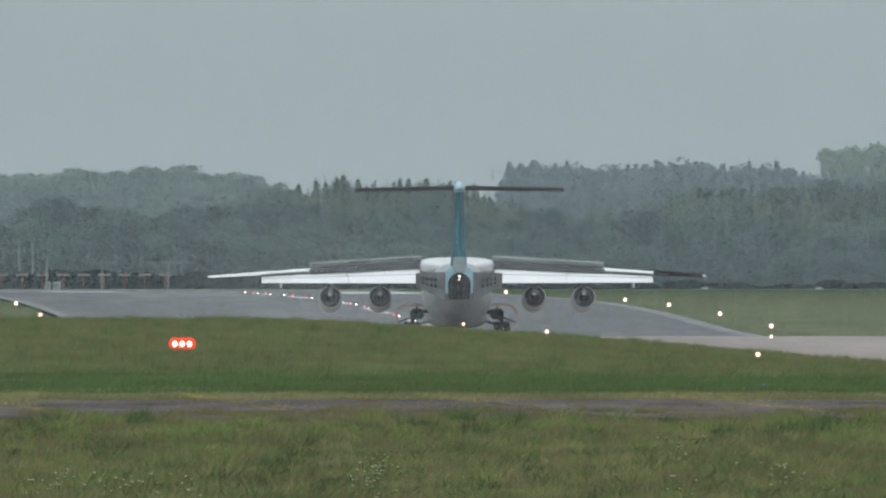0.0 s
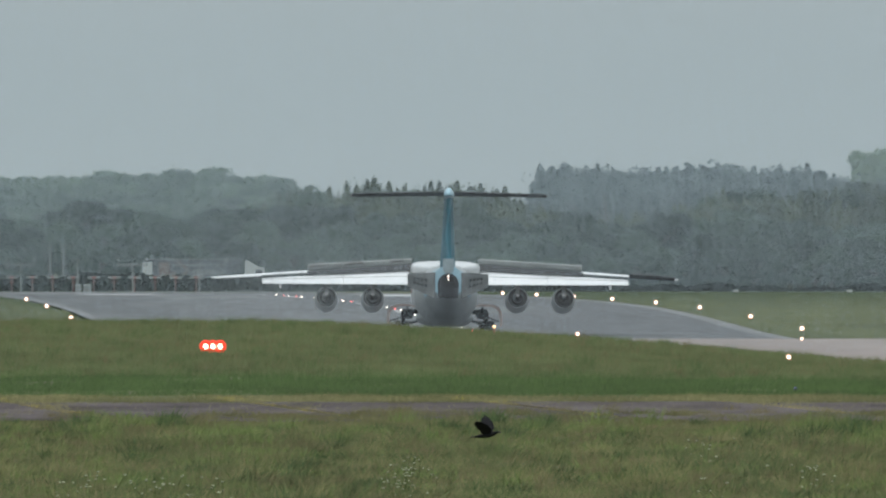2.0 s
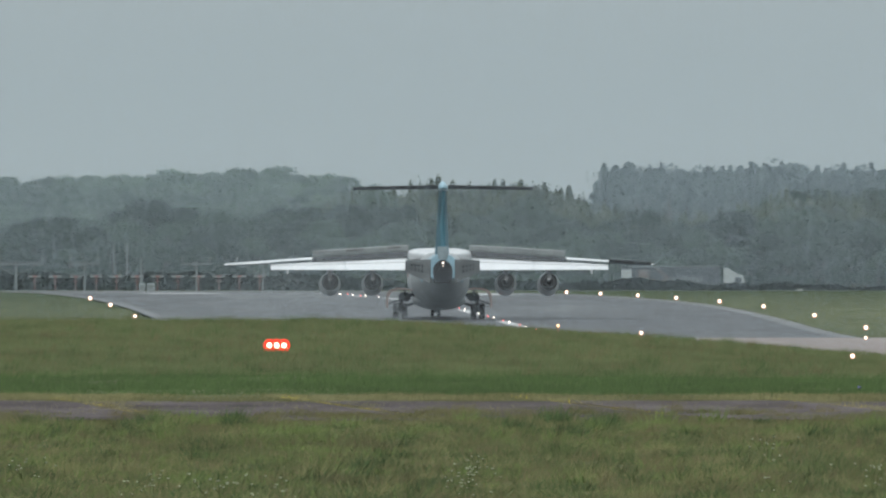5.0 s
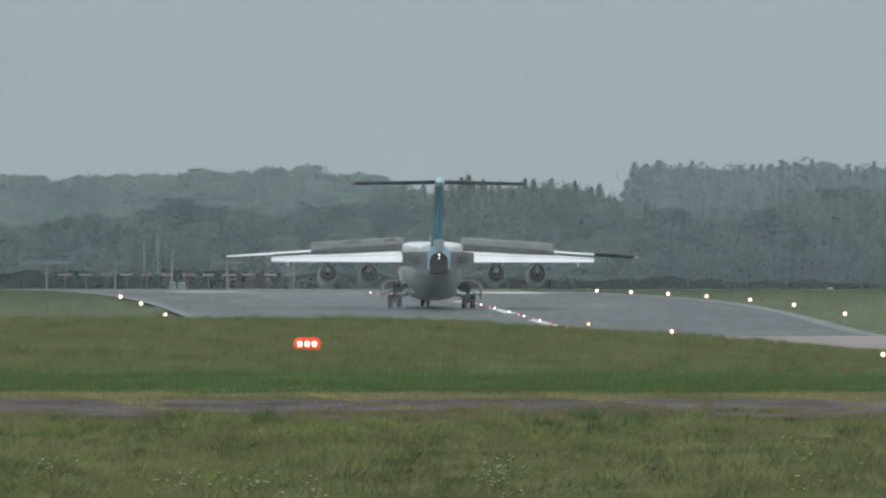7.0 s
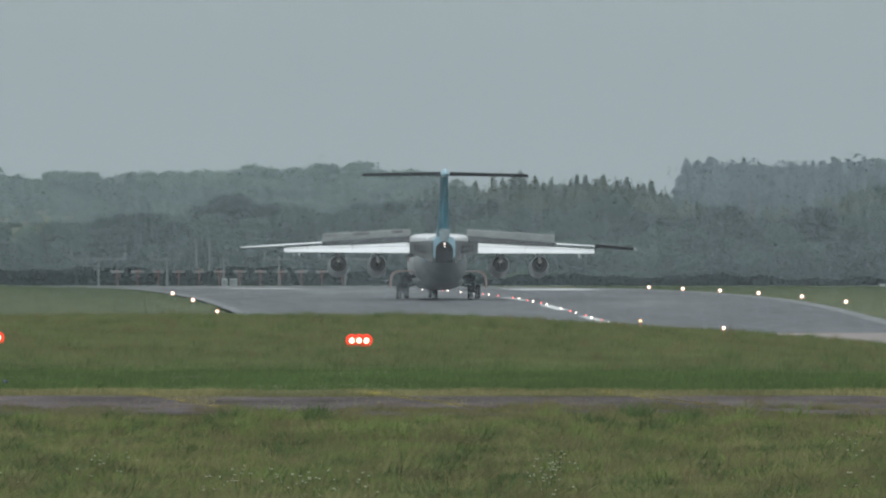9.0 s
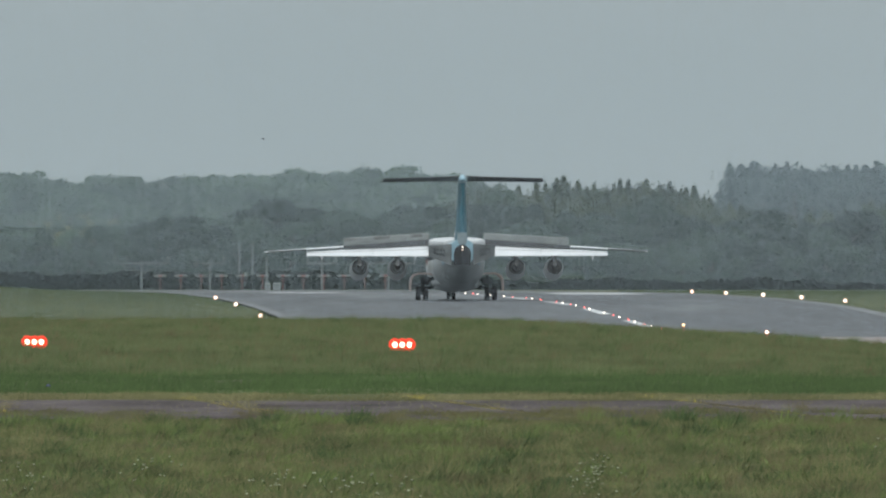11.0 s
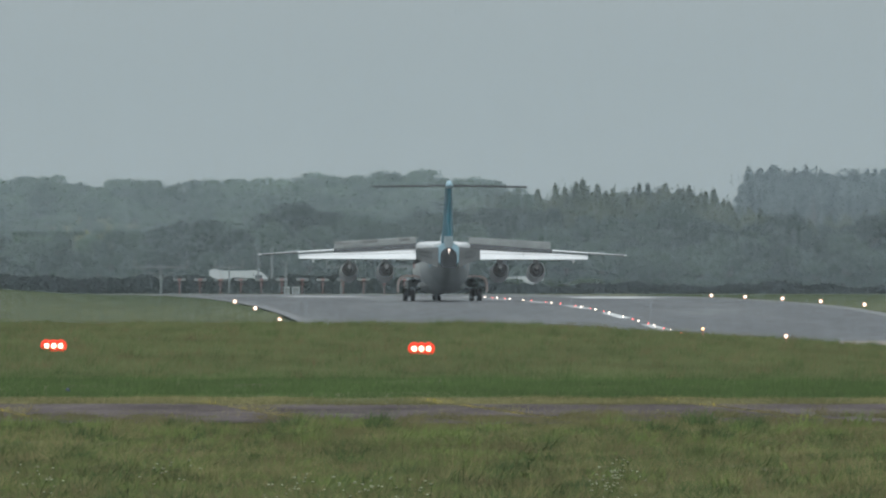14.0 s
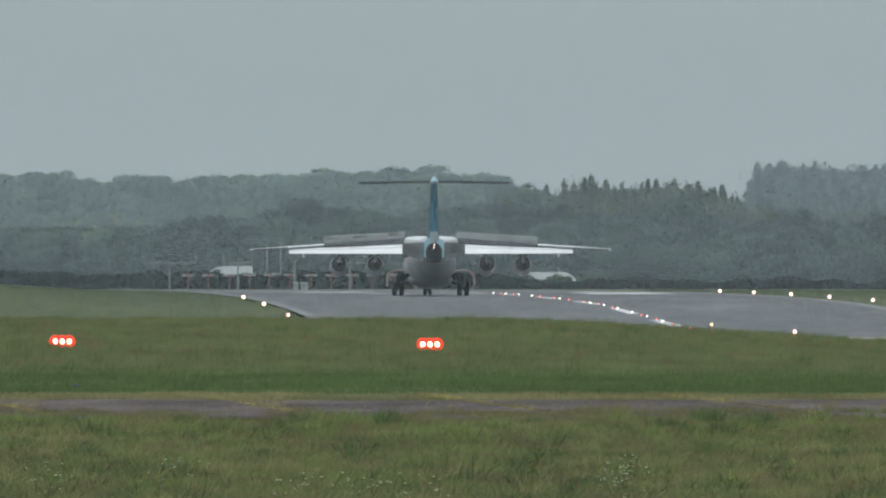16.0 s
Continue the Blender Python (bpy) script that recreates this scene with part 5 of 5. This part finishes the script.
    blades("lush_verge", "bright green short grass behind the track", 70000, (*A, 332, 385), 0.15, 0.02, 0.5, lush, 7)
    blades("field_grass", "even green airfield grass", 150000, (*A, 372, 600), 0.2, 0.022, 0.5, field, 8)
    blades("field_seed_heads", "fine pale seed heads over the airfield grass", 30000, (*A, 385, 600), 0.26, 0.01, 0.35, olive, 9)
    spray = grass_mat("pale_seed_sprays", (0.17, 0.175, 0.08), (0.23, 0.22, 0.115))
    blades("seed_sprays", "pale yellow-green seed sprays in loose clumps", 9000, (*A, 189, 272), 0.24, 0.009, 0.8, spray, 35, None, 130)
    blades("verge_weeds", "tall dark green weeds along the track", 3600, (*A, 262, 287), 0.24, 0.018, 0.6, shade, 36, None, 46)
    blades("verge_shoots", "fresh green shoots among the weeds by the track", 6000, (*A, 255, 286), 0.24, 0.014, 0.7, bright, 37, None, 60)
    left = lambda x, y, rng: x < centre_x(y) - LEFT - 0.3
    blades("bank_grass", "green grass bank beside the runway", 110000, (-0.03, 0.0, 1000, 1500), 0.12, 0.04, 0.5, dull, 10, left)
    right = lambda x, y, rng: x > right_edge(y) + 0.2
    blades("shoulder_grass", "green grass along the runway's far shoulder", 130000, (0.012, 0.043, 930, 1700), 0.11, 0.035, 0.5, dull, 11, right)
    # yellow flowers along the track
    yel = material("yellow_petals", (0.55, 0.42, 0.03), 0.6, vary=0.2, scale=5, fine=4, island=0.2)
    band = lambda x, y, rng: (np.abs(joint_near(x, y) - 0.02) < 0.16) & (np.sin(y * 0.7 + x) + rng.normal(0, 0.3, len(x)) > 0.1) & (y < 328)
    blades("yellow_flowers", "low yellow flowers in patches along the track", 30000, (*A, 296, 330), 0.08, 0.014, 0.6, yel, 12, band, category="flowers")


def build_weeds():
    """White-flowered cow parsley in the foreground."""
    stem = grass_mat("parsley_stems", (0.1, 0.14, 0.05), (0.13, 0.16, 0.07))
    white = material("cream_white_petals", (0.3, 0.32, 0.2), 0.6, vary=0.25, scale=5, fine=4, island=0.15)
    rng = random.Random(4)
    kinds = []
    for k in range(4):
        t = thing("cow_parsley", "cow parsley with small cream-white flower heads in rough grass", "wild flower", None, "white wild flowers")
        bm = bmesh.new()
        heads = []
        for i in range(rng.randint(5, 8)):
            x, y, h = rng.gauss(0, 0.09), rng.gauss(0, 0.2), rng.uniform(0.06, 0.34)
            tube(bm, [(x * 0.3, y * 0.3, -0.03), (x * 0.7, y * 0.7, h * 0.6), (x, y, h)], [0.004, 0.003, 0.002], 4)
            heads.append((x, y, h))
        part("stems", bm, stem, t)
        for x, y, h in heads:
            bm = bmesh.new()
            ball(bm, (x, y, h), (0.011, 0.011, 0.006), 7, 4)
            for j in range(4):
                a, r = rng.uniform(0, 6.28), rng.uniform(0.003, 0.018)
                ball(bm, (x + r * math.cos(a), y + r * math.sin(a), h + 0.006), (0.01, 0.01, 0.008), 5, 3)
            part("flower_head", bm, white, t)
        kinds.append(t)
    # bearing across the view and distance
    spots = [(440 + 105, 207), (440 + 130, 206), (440 + 205, 200), (440 + 240, 202), (440 + 335, 199), (440 + 640, 212), (440 + 660, 209), (440 + 650, 203), (440 + 690, 218), (440 + 1190, 234), (440 + 1350, 213), (440 + 1375, 210), (440 + 1400, 212), (440 + 1225, 203), (440 + 1195, 241),
             (75, 214), (95, 210), (70, 204), (310, 215), (325, 218), (540, 204), (530, 200), (665, 199), (735, 203), (1085, 213), (1110, 222), (1095, 200)]
    for i, (u, y) in enumerate(spots):
        x = (u - 784) * y / F
        m = pose(x, y, land1(x, y), 0, 0, rng.uniform(0, 360))
        if i < 4:
            kinds[i].matrix_world = m
        else:
            copy_thing(kinds[i % 4], m)


def build_bushes():
    """Light green bushes behind the hedge."""
    leaf = leaves("pale_bush_leaves", (0.08, 0.12, 0.07), (0.1, 0.14, 0.082), 0.2)
    for s in range(3):
        crown, cs = crown_mesh("crown", 130 + s, 3.0, 5.0, 22, 2600, 0.4, "round", leaf)
        KINDS.setdefault("bush", []).append(("bush", "rounded light green bush behind the boundary hedge", crown, trunk_mesh(3.0, cs, 5, material("damp_bark", (0.09, 0.075, 0.06)), ), 3.0))
    rng = random.Random(8)
    for u, h in ((905, 1.9), (990, 1.8), (1050, 1.9), (1130, 1.7), (1205, 1.2), (1245, 0.8), (1310, 0.7), (1432, 1.1), (1462, 1.0), (1520, 0.8), (1580, 0.8), (1640, 1.0)):
        d = 2015 + rng.uniform(-8, 8)
        plant("bush", (u - 784) * d / F, d, h, rng, "bushes behind the hedge", rng.uniform(1.0, 1.6))


def droplets(name, label, p, r, rows):
    """A cloud of tiny four-sided water drops at places p, carried by the aircraft."""
    n = len(p)
    t = np.array([[1, 1, 1], [1, -1, -1], [-1, 1, -1], [-1, -1, 1]], float)
    v = (p[:, None, :] + t[None] * r[:, None, None]).reshape(-1, 3)
    k = (np.arange(n) * 4)[:, None]
    f = np.concatenate([k + [0, 1, 2], k + [0, 3, 1], k + [0, 2, 3], k + [1, 3, 2]])
    me = bpy.data.meshes.new(name)
    me.from_pydata(v.tolist(), [], f.tolist())
    me.materials.append(material("water_droplets", (0.42, 0.45, 0.47), 0.3, vary=0.05, spec=0.5))
    o = new(name, me)
    o.parent = jet
    tagged(o, label, kind="stuff")
    TRAFFIC.append((o, rows))


def build_spray():
    """Fine water thrown up behind the main wheels, and the wider mist blown up by the engines at speed: both settle as the aircraft slows."""
    rng = np.random.RandomState(21)
    for s, n in ((-1, 4800), (1, 1800)):
        back = rng.gamma(1.6, 7.0, n)
        x = s * 2.4 + rng.normal(0, 0.6, n) * (1 + 0.14 * back) - 0.06 * back
        z = np.abs(rng.normal(0, 0.4, n)) * (1 + 0.14 * back) + 0.02
        droplets("wheel_spray", "fine water spray behind the wheels", np.stack([x, -0.5 - back, z], 1), 0.008 * rng.uniform(0.6, 1.4, n),
                 [(0, pose(0, 0, 0)), (8.6, pose(0, 0, 0)), (9.6, pose(0, 1.2, -0.35)), (10.6, pose(0, 3, -1.1)), (12, pose(0, 6, -2.4)), (16, pose(0, 6, -2.4))])
    n = 20000
    back = rng.uniform(14, 75, n)
    x = -9.5 + rng.normal(0, 3.2, n) * (0.6 + 0.008 * back)
    z = np.abs(rng.normal(0, 3.2, n)) * (0.5 + 0.01 * back)
    droplets("blown_mist", "faint grey mist of rainwater blown up behind the engines", np.stack([x, -back, z], 1), 0.0085 * rng.uniform(0.6, 1.4, n),
             [(0, pose(0, 0, 0)), (3, pose(0, 0, 0)), (4.5, pose(0, 2, -0.6)), (6.5, pose(0, 6, -2.2)), (9, pose(0, 10, -5)), (11, pose(0, 12, -9)), (16, pose(0, 12, -9))])


def build_haze_threads():
    """Haze over the fields beyond the runway, added as long thin grey threads, slightly slanted, over four belts of
    land.
    """
    mat = material("haze_thread_grey", (0.425, 0.505, 0.565), 0.6, vary=0.02, spec=0.2)
    rng = np.random.RandomState(33)
    belts = []
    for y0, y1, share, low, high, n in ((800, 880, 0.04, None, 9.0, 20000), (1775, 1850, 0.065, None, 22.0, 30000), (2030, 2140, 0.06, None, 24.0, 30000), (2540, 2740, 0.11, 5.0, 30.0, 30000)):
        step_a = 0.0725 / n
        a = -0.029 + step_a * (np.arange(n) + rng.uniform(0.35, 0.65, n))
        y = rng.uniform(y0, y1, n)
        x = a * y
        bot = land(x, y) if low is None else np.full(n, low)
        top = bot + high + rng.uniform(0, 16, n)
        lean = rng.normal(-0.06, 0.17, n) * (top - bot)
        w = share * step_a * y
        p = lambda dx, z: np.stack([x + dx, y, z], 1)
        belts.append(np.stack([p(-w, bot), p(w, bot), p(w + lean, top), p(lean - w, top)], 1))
    v = np.concatenate(belts).reshape(-1, 3)
    m = len(v) // 4
    me = bpy.data.meshes.new("fine_rain")
    me.vertices.add(4 * m)
    me.vertices.foreach_set("co", v.astype(np.float32).reshape(-1))
    me.loops.add(4 * m)
    me.loops.foreach_set("vertex_index", np.arange(4 * m, dtype=np.int32))
    me.polygons.add(m)
    me.polygons.foreach_set("loop_start", np.arange(0, 4 * m, 4, dtype=np.int32))
    me.update(calc_edges=True)
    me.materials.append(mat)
    tagged(new("fine_rain", me), "fine grey threads added as haze in front of the distant woods", "rain", kind="stuff")


build_haze_threads()
build_spray()
build_bushes()
build_lights()
build_far_end()
build_truck()
build_van(1, 101, 12.5, 265, 2178.0, 1.0, True)
build_van(-1, 1286, 12.5, 265, 2170.0, 0.9)
build_birds()
build_grass()
build_weeds()


def motions():
    """All that moves: the aircraft on its roll-out with its wheels, the road traffic and the birds."""
    # seconds, distance, sideways, height, heading, bank, pitch
    rows = [(0, 890.7, 13.76, -0.91, 0.6, 0.09, 0.58), (0.5, 906.5, 13.44, -0.94, 0.7, 0.45, 0.44), (1, 921.9, 13.18, -0.98, 0.8, 0.52, 0.04), (1.5, 937.0, 12.80, -1.04, 0.9, -0.08, -0.09), (2, 951.7, 12.28, -1.08, 0.9, -0.30, 0.05), (2.5, 966.1, 11.65, -1.03, 0.8, 0.56, 0.45),
            (3, 980.2, 10.96, -0.94, 0.7, 0.64, 0.42), (3.5, 993.9, 10.35, -0.87, 0.7, 0.08, 0.49), (4, 1007.3, 9.91, -0.71, 0.7, 0.18, 0.36), (5.25, 1039.6, 8.87, -0.47, 1.2, 0.00, 0.29), (6.5, 1069.6, 7.65, -0.29, 1.8, 0.09, 0.23), (7, 1081.0, 7.12, -0.24, 2.1, -0.18, 0.10),
            (7.5, 1091.9, 6.55, -0.14, 2.0, -0.23, -0.05), (8, 1102.6, 5.85, -0.07, 1.9, -0.10, -0.14), (8.5, 1112.8, 5.09, 0.01, 1.8, -0.11, -0.10), (9, 1122.7, 4.39, 0.03, 1.8, -0.27, -0.67), (10.2, 1145.0, 3.30, 0.05, 1.9, 0.00, -0.67), (11.5, 1167.6, 2.58, 0.04, 2.0, 0.10, -0.67),
            (12, 1176.0, 2.30, 0.06, 2.1, 0.01, -0.61), (12.5, 1184.0, 1.90, 0.03, 2.1, -0.42, -0.79), (13, 1191.5, 1.55, 0.01, 2.1, -0.14, -1.05), (13.5, 1198.9, 1.07, 0.02, 2.1, -0.15, -0.79), (14, 1205.9, 0.57, 0.01, 2.1, -0.17, -0.88), (14.5, 1212.4, 0.13, -0.01, 2.1, -0.10, -0.79),
            (15, 1218.3, -0.26, 0.01, 1.8, -0.07, -0.79), (15.5, 1223.8, -0.57, 0.00, 1.5, 0.17, -0.84), (16, 1228.7, -0.90, 0.06, 1.2, 0.04, -0.72)]
    walk(jet, [(t, pose(x, d, z, pitch, -roll, yaw - math.degrees(x / d))) for t, d, x, z, yaw, roll, pitch in rows])
    # wheels turn backwards over the top by the way rolled, in small steps
    tt = [r[0] for r in rows]
    dd = [r[1] for r in rows]
    for w, r in WHEELS:
        home = w.location.copy()
        spin = []
        for k in range(321):
            t = 0.05 * k
            spin.append((t, pose(*home, -min(math.degrees((float(np.interp(t, tt, dd)) - dd[0]) / r), 1e9) * 0.3)))
        walk(w, spin)
    # elevators and ailerons: seconds and degrees, trailing edge up
    swings = {"elevator": [(0, 16), (9.2, 16), (11.3, 26), (11.7, 9), (12, 4), (12.5, -8), (13, 12), (13.3, 28), (13.7, 10), (14, 6), (14.5, 6), (16, 8)],
              "aileron_right": [(0, 24), (3, 20), (9.2, 18), (10.8, 4), (11.5, -2), (16, -3)],
              "spoiler": [(0, -22), (1, -20), (2.5, -17), (4, -14), (7, -4), (8.5, 0), (16, 0)],
              "aileron_left": [(0, -8), (9.2, -6), (11, 0), (16, 0)]}
    for ob, hinge, key in SURFACES:
        walk(ob, [(t, pose(*hinge, -up)) for t, up in swings[key]])
    for ob, rows in TRAFFIC:
        walk(ob, rows)


motions()
